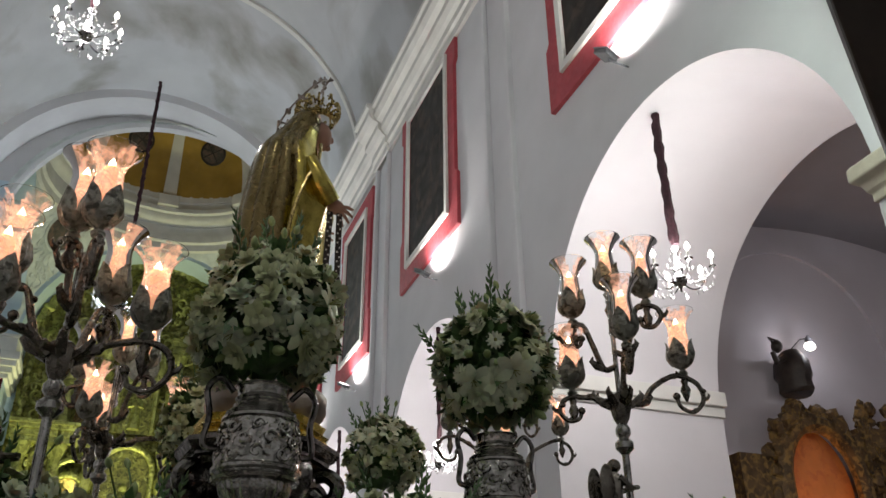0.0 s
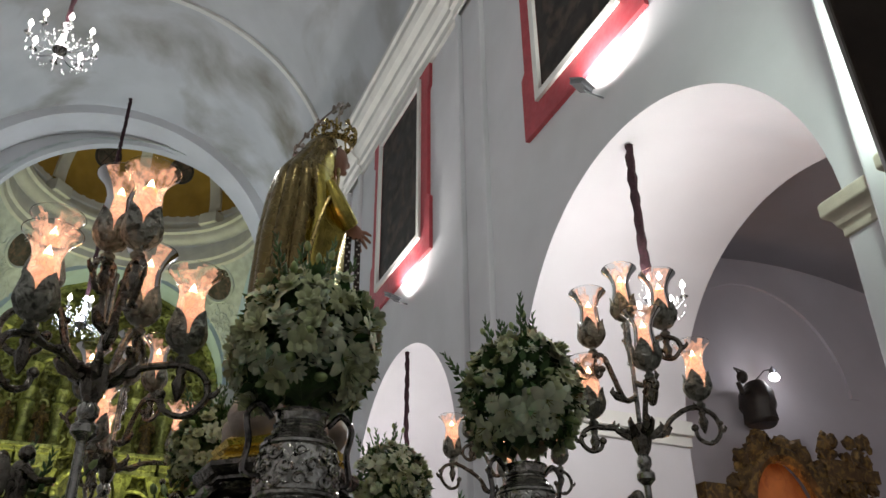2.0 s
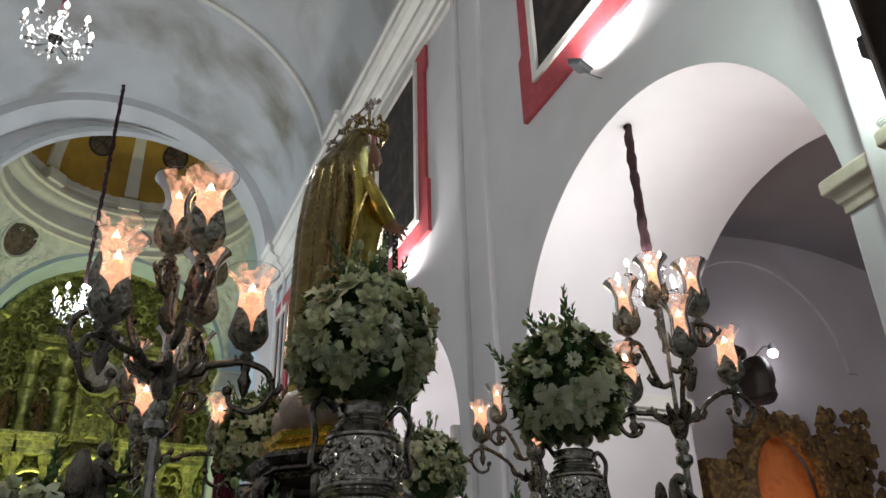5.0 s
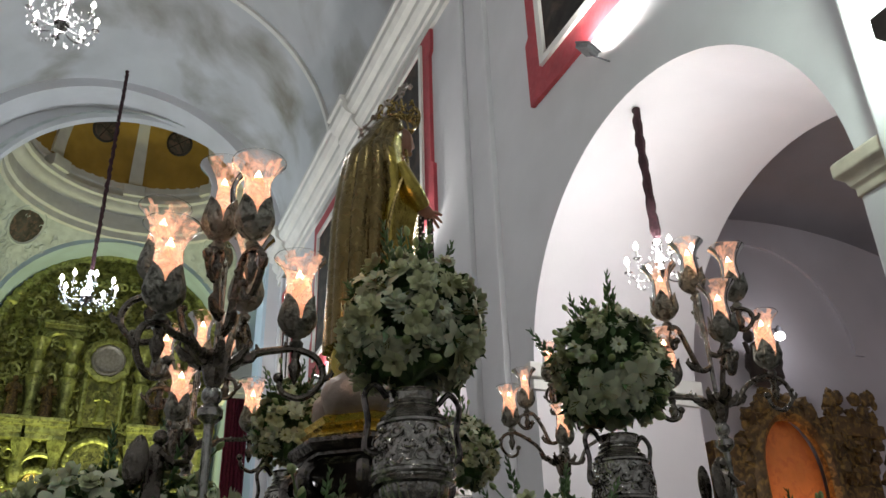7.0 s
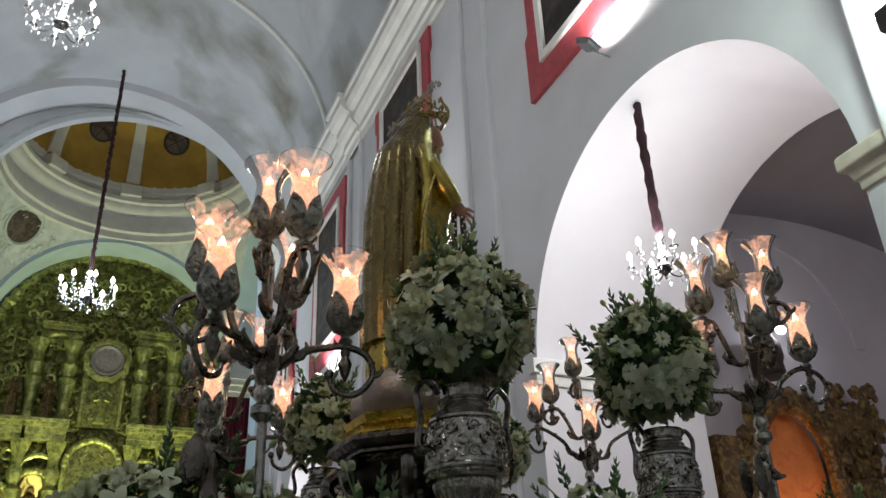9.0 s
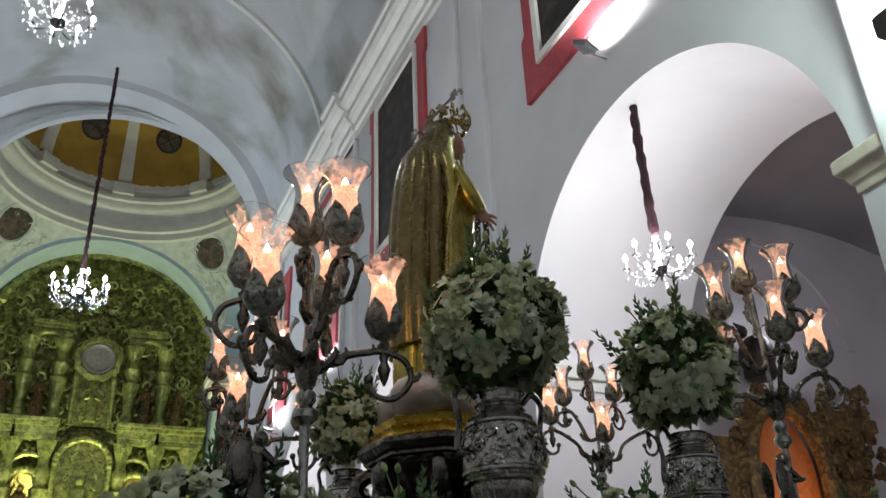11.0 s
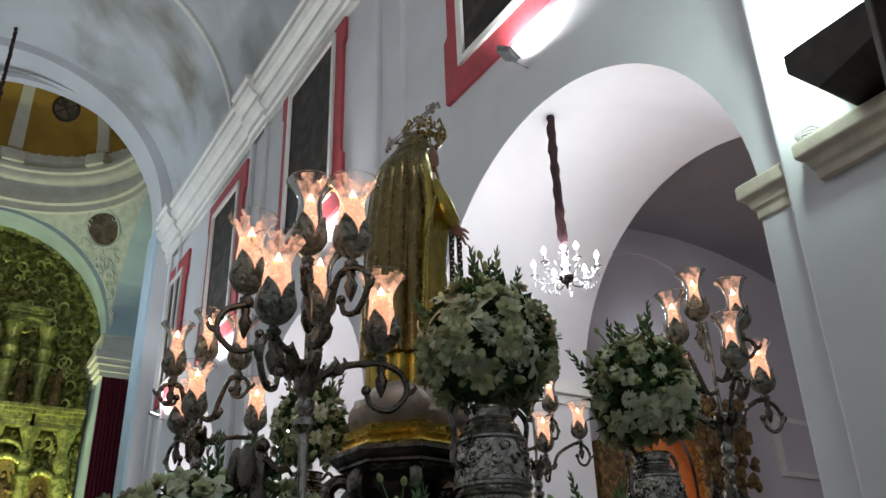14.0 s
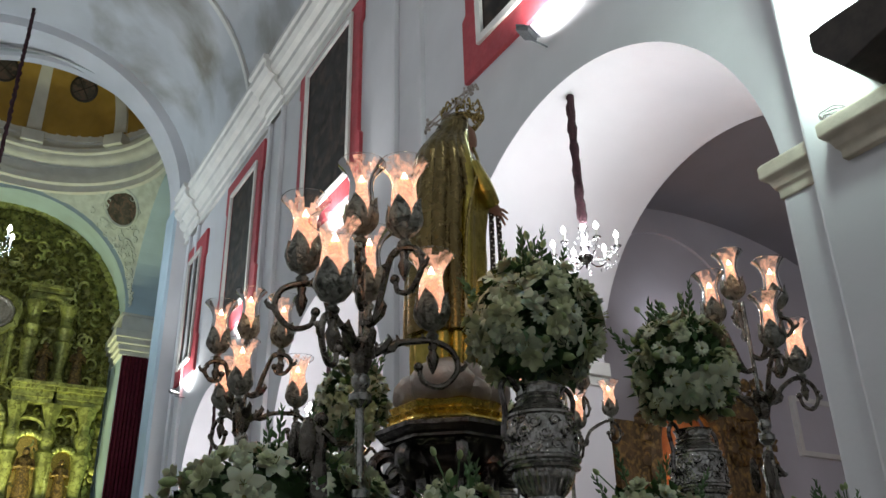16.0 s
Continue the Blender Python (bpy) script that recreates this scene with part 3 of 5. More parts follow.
# ---------------------------------------------------------------- wall paintings
def wall_painting(y0, y1, z0, z1):
    p = empty("wall_painting", (W, (y0 + y1) / 2, z0), "dark oil painting in a broad crimson frame", "painting", "nave paintings")
    a, b, h = (y0 - y1) / 2, (y1 - y0) / 2, z1 - z0
    t = 0.52
    ears = [(a, 0), (b, 0), (b, h * 0.24), (b - 0.10, h * 0.26), (b - 0.10, h * 0.80), (b, h * 0.82), (b, h), (a, h), (a, h * 0.82), (a + 0.10, h * 0.80), (a + 0.10, h * 0.26), (a, h * 0.24)]
    inner = [(a + t, t), (b - t, t), (b - t, h * 0.24), (b - t, h * 0.26), (b - t, h * 0.80), (b - t, h * 0.82), (b - t, h - t), (a + t, h - t), (a + t, h * 0.82), (a + t, h * 0.80), (a + t, h * 0.26), (a + t, h * 0.24)]
    bm = bmesh.new()
    rows = []
    for ring, x in ((ears, 0.0), (ears, -0.07), (inner, -0.07), (inner, 0.0)):
        rows.append([bm.verts.new((x, q[0], q[1])) for q in ring])
    for r, s in zip(rows, rows[1:]):
        for i in range(12):
            bm.faces.new((r[i], r[(i + 1) % 12], s[(i + 1) % 12], s[i]))
    part("frame", bm, RED, p, "crimson eared frame", smooth=False)
    bm = bmesh.new()
    u = t - 0.10
    for q in ((a + u, a + t + 0.02, u, h - u), (b - t - 0.02, b - u, u, h - u), (a + t + 0.02, b - t - 0.02, u, t + 0.02), (a + t + 0.02, b - t - 0.02, h - t - 0.02, h - u)):
        box(bm, -0.12, -0.06, q[0], q[1], q[2], q[3])
    part("slip", bm, MOULD, p, "narrow cream inner slip", smooth=False)
    part("canvas", boxed(-0.045, -0.02, a + t, b - t, t, h - t), CANVAS, p, "almost black canvas", smooth=False)
    return p


PAINT = [(5.9, 8.82, 9.24, 13.9), (12.42, 15.7, 9.4, 14.05), (18.06, 21.0, 9.0, 13.55), (22.8, 25.0, 8.87, 13.15)]
for q in PAINT:
    wall_painting(*q)


def floodlight(at, aim, watts, colour=(1, 1, 1), spot=110):
    """A small square floodlight on a bracket, with its lamp."""
    f = empty("floodlight", at, "small grey floodlight on a wall bracket", "floodlight", "wall floodlights")
    m = look((0, 0, 0), Vector(aim) - Vector(at))
    bm = bmesh.new()
    box(bm, -0.16, 0.16, -0.12, 0.12, 0.0, 0.07)
    box(bm, -0.18, 0.18, -0.14, 0.14, -0.03, 0.0)
    h = part("housing", bm, FIXTURE, f, bevel=0.01, smooth=False)
    g = part("lens", boxed(-0.13, 0.13, -0.09, 0.09, -0.034, -0.029), LAMPFACE, f, smooth=False)
    for o in (h, g):
        o.matrix_local = m @ Matrix.Scale(0.78, 4)
    part("bracket", tube(bmesh.new(), [(0, 0, 0), (0.03, 0, -0.1), (W - at[0] + 0.005, 0, -0.12)], 0.012), FIXTURE, f)
    d = (Vector(aim) - Vector(at)).normalized()
    lamp("SPOT", "floodlight_lamp", look(Vector(at) + d * 0.07, Vector(aim)), watts, colour, 0.10, spot, 0.7)
    return f


for y0, y1, z0, z1 in PAINT:
    yf = y0 + (y1 - y0) * 0.37
    floodlight((W - 0.30, yf, z0 - 0.45), (W - 0.10, yf - 0.42, z0 + 0.45), 260, spot=165)


# ---------------------------------------------------------------- chandeliers
def chandelier(at, r, top, arms=8, watts=60, colour=(0.97, 0.98, 1.0), sleeve=0.05):
    c = empty("chandelier", at, "lit crystal chandelier with candle bulbs, hung on a maroon sleeved chain", "chandelier", "church chandeliers")
    s = r / 0.4
    stem = lathe(bmesh.new(), [(0.01, 0.42), (0.03, 0.40), (0.06, 0.36), (0.02, 0.32), (0.045, 0.24), (0.03, 0.16), (0.06, 0.10), (0.035, 0.02), (0.09, -0.04), (0.07, -0.09), (0.02, -0.13), (0.01, -0.18)], n=12)
    bmesh.ops.scale(stem, vec=(s, s, s), verts=stem.verts)
    part("stem", stem, CRYSTAL, c)
    dish = lathe(bmesh.new(), [(0.02, -0.10), (0.075, -0.06), (0.085, -0.02), (0.07, -0.02)], n=14)
    bmesh.ops.scale(dish, vec=(s, s, s), verts=dish.verts)
    part("dish", dish, BRONZE, c)
    for k in range(arms):
        a = 2 * math.pi * k / arms + 0.2
        u = Vector((math.cos(a), math.sin(a), 0))
        z = Vector((0, 0, 1))
        bm = tube(bmesh.new(), [p * s for p in curve_pts([z * -0.02, u * 0.12 + z * -0.09, u * 0.26 + z * -0.08, u * 0.37 + z * 0.0, u * 0.38 + z * 0.04], 16)], 0.009 * s, n=6)
        lathe(bm, [(0.01 * s, 0), (0.05 * s, 0.015 * s), (0.045 * s, 0.022 * s)], (u * 0.38 + z * 0.035) * s, n=10)
        arm = part("arm", bm, CRYSTAL, c)
        part("candle_tube", lathe(bmesh.new(), [(0.014 * s, 0.05 * s), (0.014 * s, 0.15 * s)], u * 0.38 * s, n=8), MOULD, arm)
        part("bulb", lathe(bmesh.new(), [(0.008 * s, 0.15 * s), (0.031 * s, 0.185 * s), (0.027 * s, 0.215 * s), (0.004 * s, 0.26 * s)], u * 0.38 * s, n=8), BULB, arm)
    drops = bmesh.new()
    for k in range(arms * 2):
        a = 2 * math.pi * k / (arms * 2) + 0.2
        u = Vector((math.cos(a), math.sin(a), 0))
        n = 7
        for i in range(n):
            t = i / (n - 1)
            p = (u * (0.06 + 0.31 * t) + Vector((0, 0, 0.30 - 0.30 * t - 0.13 * math.sin(math.pi * t)))) * s if k % 2 == 0 else (u * (0.14 + 0.24 * t) + Vector((0, 0, -0.05 - 0.10 * math.sin(math.pi * t)))) * s
            lathe(drops, [(0.001, 0.02 * s), (0.008 * s, 0.004 * s), (0.001, -0.016 * s)], p, n=5, caps=False)
        for i in range(2):
            p = (u * (0.38 - 0.10 * i) + Vector((0, 0, -0.04 - 0.05 * i))) * s
            lathe(drops, [(0.001, 0.01 * s), (0.010 * s, -0.03 * s), (0.001, -0.06 * s)], p, n=5, caps=False)
    part("crystal_string", drops, CRYSTAL, c, "strings of cut crystal drops", smooth=False)["kind"] = "stuff"
    rnd = random.Random(int(at[1] * 10))
    pts, rad = [], []
    h0, h1 = 0.42 * s, top - at[2]
    m = max(10, int((h1 - h0) / 0.08))
    for i in range(m + 1):
        z = h0 + (h1 - h0) * i / m
        pts.append((rnd.uniform(-1, 1) * sleeve * 0.25, rnd.uniform(-1, 1) * sleeve * 0.25, z))
        rad.append(sleeve * (0.55 + 0.3 * abs(math.sin(i * 0.9)) + rnd.uniform(0, 0.2)))
    part("chain_sleeve", tube(bmesh.new(), pts, rad, n=8), CORD, c, "puckered maroon velvet chain sleeve")
    lamp("POINT", "chandelier_lamp", Matrix.Translation(Vector(at) + Vector((0, 0, 0.2 * s))), watts, colour, 0.35 * s)
    return c


chandelier((5.75, 6.95, 5.82), 0.38, 7.98, arms=6, watts=190, sleeve=0.066)
# unseen chandelier added in the side aisle to brighten its walls
chandelier((13.0, 1.6, 5.6), 0.40, 9.9, arms=6, watts=240)
# added behind the camera, out of view, to light the float's near side
chandelier((-0.6, -3.2, 9.3), 0.45, 20.52, watts=330, sleeve=0.04)
chandelier((5.62, 13.9, 5.5), 0.38, 7.98, watts=170)
chandelier((5.62, 21.0, 5.5), 0.38, 7.98, watts=170)
chandelier((-0.83, 9.6, 9.43), 0.42, 20.45, watts=215, sleeve=0.04)
chandelier((-0.2, 24.9, 12.3), 0.80, 20.52, watts=640, colour=(0.80, 0.92, 1.0), sleeve=0.07)


# ---------------------------------------------------------------- gilded high altarpiece
AX, AY = XC + 0.1, YC + 7.0


def figure(bm, at, h, mi=0, turn=0.0):
    """A plain small standing carved figure."""
    x, y, z = at
    lathe(bm, [(0.16 * h, 0), (0.14 * h, 0.2 * h), (0.11 * h, 0.5 * h), (0.14 * h, 0.72 * h), (0.10 * h, 0.80 * h), (0.045 * h, 0.83 * h)], (x, y, z), n=12, wave=lambda a, q, k: 1 + 0.12 * math.sin(5 * a + q * 4), mi=mi)
    ball(bm, (x, y - 0.02 * h, z + 0.90 * h), 0.08 * h, (0.85, 0.9, 1.1), 10, 8, mi=mi)
    for s in (-1, 1):
        tube(bm, [(x + s * 0.12 * h, y, z + 0.74 * h), (x + s * 0.16 * h, y - 0.06 * h, z + 0.58 * h), (x + s * 0.05 * h, y - 0.14 * h, z + 0.60 * h)], [0.05 * h, 0.045 * h, 0.03 * h], n=7, mi=mi)
    return bm


def altarpiece():
    al = empty("altarpiece", (AX, AY, 0), "towering gilded carved baroque altarpiece with niches and columns", "altarpiece")
    R, Z = 4.75, 15.3
    # carved backing with an arched head
    bm = bmesh.new()
    nx, nz = 110, 220
    grid = {}
    for j in range(nz + 1):
        z = 4.0 + (Z + R - 4.0) * j / nz
        half = R if z < Z else math.sqrt(max(0.0, R * R - (z - Z) ** 2))
        half *= 1 + (0.025 * math.sin(z * 5) if z > Z else 0)
        for i in range(nx + 1):
            x = half * (2 * i / nx - 1)
            q = Vector((x * 2.3, z * 2.3, 0))
            mirror = Vector((abs(x) * 2.6, z * 2.6, 3))
            d = 0.20 * abs(noise.noise(mirror * 0.8)) + 0.12 * abs(noise.noise(mirror * 1.9)) + 0.05 * noise.noise(mirror * 5)
            grid[i, j] = bm.verts.new((x, -0.15 - 1.3 * d, z))
    for j in range(nz):
        for i in range(nx):
            bm.faces.new((grid[i, j], grid[i + 1, j], grid[i + 1, j + 1], grid[i, j + 1]))
    part("carved_backing", bm, GOLD_BACK, al, "gilded scrollwork panel")
    part("base", boxed(-4.4, 4.4, -0.9, 0.2, 0, 4.1), GOLD, al, smooth=False, bevel=0.05)
    # entablatures
    for z, depth in ((11.3, 0.75), (6.4, 0.7), (15.6, 0.35)):
        for x0, x1 in ((-4.5, -2.9), (-2.6, -1.25), (1.25, 2.6), (2.9, 4.5)):
            if z > 15 and abs(x0 + x1) > 5:
                continue
            bm = bmesh.new()
            for d, a, b in ((0.30, 0, 0.22), (0.38, 0.22, 0.5), (0.55, 0.5, 0.66), (0.66, 0.66, 0.82)):
                box(bm, x0 - d * 0.25, x1 + d * 0.25, -d - depth + 0.2, 0, z + a, z + b)
            part("entablature", bm, GOLD, al, "moulded gilded entablature", smooth=False, bevel=0.02)
    # tapering columns
    for z0, z1 in ((7.2, 11.3), (12.1, 15.6)):
        for x in (-4.1, -2.75, -1.45, 1.45, 2.75, 4.1):
            if z0 > 12 and abs(x) > 4:
                continue
            h = z1 - z0
            prof = [(0.30, 0), (0.34, 0.05 * h), (0.24, 0.10 * h), (0.20, 0.2 * h), (0.33, 0.45 * h), (0.37, 0.52 * h), (0.23, 0.56 * h), (0.31, 0.64 * h), (0.35, 0.70 * h), (0.22, 0.76 * h), (0.25, 0.86 * h), (0.36, 0.93 * h), (0.42, h)]
            part("column", lathe(bmesh.new(), prof, (x, -0.55, z0), n=12, wave=lambda a, q, k: 1 + 0.07 * math.sin(6 * a + q * 3)), GOLD, al, "carved estipite column")
    # niches with figures
    for x, z, w, h in ((0, 12.0, 0.75, 2.0), (0, 7.4, 1.05, 3.0), (-2.1, 7.4, 0.62, 2.1), (2.1, 7.4, 0.62, 2.1), (-3.45, 7.4, 0.5, 1.7), (3.45, 7.4, 0.5, 1.7)):
        ring = [(x - w, z)] + [(x + w * -math.cos(math.pi * i / 16), z + h + w * math.sin(math.pi * i / 16)) for i in range(17)] + [(x + w, z)]
        fr = bmesh.new()
        tube(fr, [(a, -0.62, b) for a, b in ring], 0.13, n=8)
        for i in range(0, 17, 2):
            ball(fr, (ring[i + 1][0], -0.70, ring[i + 1][1]), 0.13, (1, 0.6, 1), 7, 5)
        niche = part("niche", fr, GOLD, al, "round-headed gilded niche")
        bk = bmesh.new()
        prism(bk, ring, "y", -0.55, -0.45)
        part("niche_back", bk, LEAF if abs(x) > 1 else GOLD_BACK, niche)
        if True:
            part("carved_figure", figure(bmesh.new(), (x, -0.72, z + 0.15), h * (0.95 if x else 0.8)), GOLD_DARK if x else GOLD, niche, "small carved saint figure")
    for x in (-3.4, -2.1, 2.1, 3.4):
        part("carved_figure", figure(bmesh.new(), (x, -0.7, 12.2), 1.7), GOLD_DARK, al, "dark carved saint figure")
    # crown ornament and garlands
    orn = bmesh.new()
    rnd = random.Random(8)
    for i in range(60):
        a = math.pi * (i + 0.5) / 60
        ball(orn, (R * math.cos(a) * 0.985, -0.30, Z + R * math.sin(a) * 0.985), rnd.uniform(0.14, 0.26), (1, 0.6, 1), 7, 5, rough=0.5)
    for i in range(50):
        s = 1 if i % 2 else -1
        ball(orn, (s * 4.45, -0.3, 6.5 + 0.17 * i), rnd.uniform(0.10, 0.2), (0.8, 0.7, 1.2), 7, 5, rough=0.5)
    part("leaf_border", orn, GOLD, al, "knobbly gilded leaf border")["kind"] = "stuff"
    # applied scrolls, the same on both halves
    fil = bmesh.new()
    for i in range(230):
        x, z = rnd.uniform(0.1, 4.2), rnd.uniform(4.5, 19.0)
        if z > Z and x * x + (z - Z) ** 2 > 16:
            continue
        r0, ph, n = rnd.uniform(0.14, 0.36), rnd.uniform(0, 6.28), rnd.choice((-1, 1))
        for s in (-1, 1):
            tube(fil, [(s * (x + r0 * (1 - k / 13) * math.cos(ph + n * k * 0.5)), -0.42 - 0.10 * math.sin(k * 0.3), z + r0 * (1 - k / 13) * math.sin(ph + n * k * 0.5)) for k in range(11)], [0.075 - 0.004 * k for k in range(11)], n=5)
    part("scrollwork", fil, GOLD, al, "dense gilded leaf scrolls")["kind"] = "stuff"
    sh = lathe(bmesh.new(), [(0.02, 0), (0.5, 0.02), (0.62, 0.06), (0.70, 0.02)], (0, -0.75, 14.9), n=20, axis=Vector((0, -1, 0)))
    part("cartouche", sh, ROCK, al, "grey blue oval cartouche")
    part("cartouche_frame", lathe(bmesh.new(), [(0.68, 0), (0.75, 0.12), (0.95, 0.10), (1.0, 0)], (0, -0.70, 14.9), n=24, axis=Vector((0, -1, 0)), wave=lambda a, q, k: 1 + 0.06 * math.sin(9 * a), caps=False), GOLD, al)
    for s in (-1, 1):
        for z in (8, 13.2):
            sc = bmesh.new()
            pts = [(s * (1.9 + (0.75 - 0.05 * i) * math.cos(i * 0.5)), -0.6, z + 2.3 + (0.55 - 0.035 * i) * math.sin(i * 0.5)) for i in range(13)]
            tube(sc, pts, [0.13 - 0.006 * i for i in range(13)], n=7)
            part("scroll", sc, GOLD, al)
    return al


altarpiece()
# small side altar glimpsed in the transept
side = empty("side_altar", (XC + 7.6, YC + 5.8, 0), "gilded leafy side altar in the transept", "altar")
bm = bmesh.new()
rnd = random.Random(21)
for i in range(90):
    ball(bm, (rnd.uniform(-0.5, 0.6), rnd.uniform(-0.35, 0.0), 3 + 6.6 * i / 90), rnd.uniform(0.12, 0.28), (1, 0.7, 1.2), 7, 5, rough=0.6)
box(bm, -0.45, 0.8, -0.15, 0.2, 0, 9.4)
part("carving", bm, GOLD, side)
# warm work lamps that light the altarpiece from its table
for x, z in ((-3.6, 5.2), (0.0, 5.0), (3.6, 5.2)):
    f = empty("altar_lamp", (AX + x, AY - 2.6, 0), "small floodlight on a stand before the altarpiece", "floodlight", "altar lamps")
    part("stand", tube(bmesh.new(), [(0, 0, 0), (0, 0, z - 0.1)], 0.03), FIXTURE, f)
    part("housing", boxed(-0.15, 0.15, -0.1, 0.05, z - 0.12, z + 0.02), FIXTURE, f, bevel=0.01, smooth=False)
    lamp("SPOT", "altar_lamp_light", look((AX + x, AY - 2.55, z + 0.1), (AX + x * 0.5, AY - 0.2, z + 5.5)), 1150, (0.95, 1.0, 0.52), 0.15, 100, 0.7)


# ---------------------------------------------------------------- aisle altar with the orange niche
def aisle_altar():
    al = empty("aisle_altar", (11.15, 11.15, 0), "dark gilded side altar with a glowing orange niche", "altar")
    ring = [(-0.95, 1.0)] + [(-0.15 + 0.80 * -math.cos(math.pi * i / 14), 4.35 + 0.95 * math.sin(math.pi * i / 14)) for i in range(15)] + [(0.65, 1.0)]
    bk = prism(bmesh.new(), ring, "y", -0.10, 0.0)
    part("niche", bk, ORANGE, al, "orange painted niche lit from within", smooth=False)
    fr = bmesh.new()
    tube(fr, [(a, -0.35, b) for a, b in ring], 0.14, n=8)
    rnd = random.Random(5)
    for i in range(90):
        k = rnd.randrange(len(ring) - 1)
        t = rnd.random()
        a = ring[k][0] * (1 - t) + ring[k + 1][0] * t
        b = ring[k][1] * (1 - t) + ring[k + 1][1] * t
        d = Vector((a + 0.15, 0, b - 4.0)).normalized() * rnd.uniform(0.05, 0.42)
        ball(fr, (a + d.x, -0.32 + rnd.uniform(-0.08, 0.05), b + abs(d.z) * 0.6), rnd.uniform(0.07, 0.17), (1, 0.7, 1), 7, 5, rough=0.7)
    part("carved_frame", fr, GOLD_DARK, al, "dark gilded carved frame")
    w = bmesh.new()
    box(w, 0.85, 1.7, -0.35, 0, 1.0, 5.0)
    box(w, 0.75, 1.95, -0.48, 0, 5.0, 5.2)
    box(w, 0.80, 1.9, -0.42, 0, 5.2, 5.32)
    box(w, -1.75, -1.10, -0.35, 0, 1.0, 4.75)
    for i in range(60):
        ball(w, (rnd.uniform(0.8, 2.0), -0.4, rnd.uniform(4.3, 5.7)), rnd.uniform(0.06, 0.15), (1, 0.7, 1), 7, 5, rough=0.7)
    part("side_wing", w, GOLD_DARK, al, "carved dark side wing", smooth=False)
    part("base", boxed(-1.8, 1.8, -0.9, 0, 0, 1.05), GOLD_DARK, al, smooth=False, bevel=0.02)
    al.scale = (1.0, 1.0, 1.1)
    lamp("POINT", "niche_lamp", Matrix.Translation((11.05, 10.75, 3.2)), 85, (1.0, 0.55, 0.25), 0.1)
    return al


aisle_altar()
bm = bmesh.new()
prof = [(0.30, 0), (0.36, 0.08), (0.34, 0.3), (0.40, 0.45), (0.36, 0.75), (0.22, 0.95)]
lathe(bm, prof, (0.1, 0, 0), n=14, wave=lambda a, q, k: 1 + 0.1 * math.sin(3 * a + 2 * q))
ball(bm, (-0.28, -0.05, 1.02), 0.13, (0.9, 1, 1.1))
tube(bm, [(-0.2, -0.1, 0.75), (-0.45, -0.15, 0.62), (-0.55, -0.18, 0.82)], [0.09, 0.07, 0.05], n=8)
tube(bm, [(-0.30, 0, 1.1), (-0.42, 0, 1.22), (-0.15, 0, 1.18)], [0.05, 0.03, 0.02], n=6)
sculp = part("carved_figure", bm, DARK)
sculp.location = (10.9, 10.95, 6.36)
sculp.scale = (0.8, 0.8, 0.8)
tagged(sculp, "dark carved wooden figure seated on the altar top", "statue")
part_lamp = empty("wall_lamp", (11.35, 10.85, 7.25), "small bright white spotlight on the altar", "lamp")
part("bulb", ball(bmesh.new(), (0, 0, 0), 0.085, (1.2, 1, 0.9)), BULB, part_lamp)
part("cap", lathe(bmesh.new(), [(0.06, 0.06), (0.07, 0.12), (0.02, 0.2)], n=10), FIXTURE, part_lamp)
part("arm", tube(bmesh.new(), [(0, 0, 0.15), (0, 0.2, 0.2), (0, 0.46, 0.1)], 0.012, n=6), FIXTURE, part_lamp)
lamp("POINT", "wall_lamp_light", Matrix.Translation((11.35, 10.62, 7.25)), 10, (0.85, 0.88, 1.0), 0.08)

# big dark uplighter on the near pier, throwing light up the wall
sh = empty("uplighter", (4.95, 2.70, 5.64), "big dark uplighter box bolted to the pier", "floodlight")
bm = prism(bmesh.new(), [(0.40, -0.06), (0.40, 0.10), (-0.42, 0.10), (-0.42, 0.02), (-0.30, -0.18), (0.20, -0.32)], "x", -0.30, 0.255)
part("housing", bm, DARK, sh, bevel=0.01, smooth=False)
part("lens", boxed(-0.25, 0.12, -0.36, 0.34, 0.10, 0.112), LAMPFACE, sh, smooth=False)
part("tube_lamp", tube(bmesh.new(), [(-0.15, -0.34, 0.15), (-0.15, 0.50, 0.20)], 0.02, n=8), LAMPFACE, sh, "bare fluorescent tube")
lamp("SPOT", "uplighter_lamp", look((4.78, 2.75, 5.81), (4.75, 3.28, 8.76)), 500, (0.80, 1.0, 0.91), 0.25, 158, 0.8)
lamp("POINT", "tube_light", Matrix.Translation((4.80, 3.26, 5.86)), 38, (0.80, 1.0, 0.91), 0.06)
coil = bmesh.new()
rnd = random.Random(3)
for k in range(4):
    rr = 0.07 + 0.012 * k
    tube(coil, [(rr * 1.3 * math.cos(t * 0.35) + rnd.uniform(-0.008, 0.008), rr * math.sin(t * 0.35), 0.008 + 0.010 * k + 0.008 * math.sin(t + k)) for t in range(19)], 0.006, n=5)
cc = part("cable_coil", coil, MOULD)
cc.location = (5.16, 3.34, 5.322)
tagged(cc, "loose coil of white cable lying on the capital", "cable")

# edge of a gilded leafy altar frame farther along the aisle wall
lf = empty("gilded_frame", (16.74, 11.18, 0), "slender gilded leafy frame against the aisle wall", "frame")
bm = boxed(-0.06, 0.06, -0.08, 0.1, 0, 6.09)
part("post", bm, GOLD_DARK, lf, smooth=False)
bm = bmesh.new()
rnd = random.Random(31)
for i in range(44):
    ball(bm, (-0.12 + rnd.uniform(-0.08, 0.10), -0.10, 0.3 + 0.132 * i), rnd.uniform(0.06, 0.12), (1, 0.7, 1.2), 7, 5, rough=0.6)
part("leaf_border", bm, GOLD_DARK, lf, "knobbly gilded leaves")


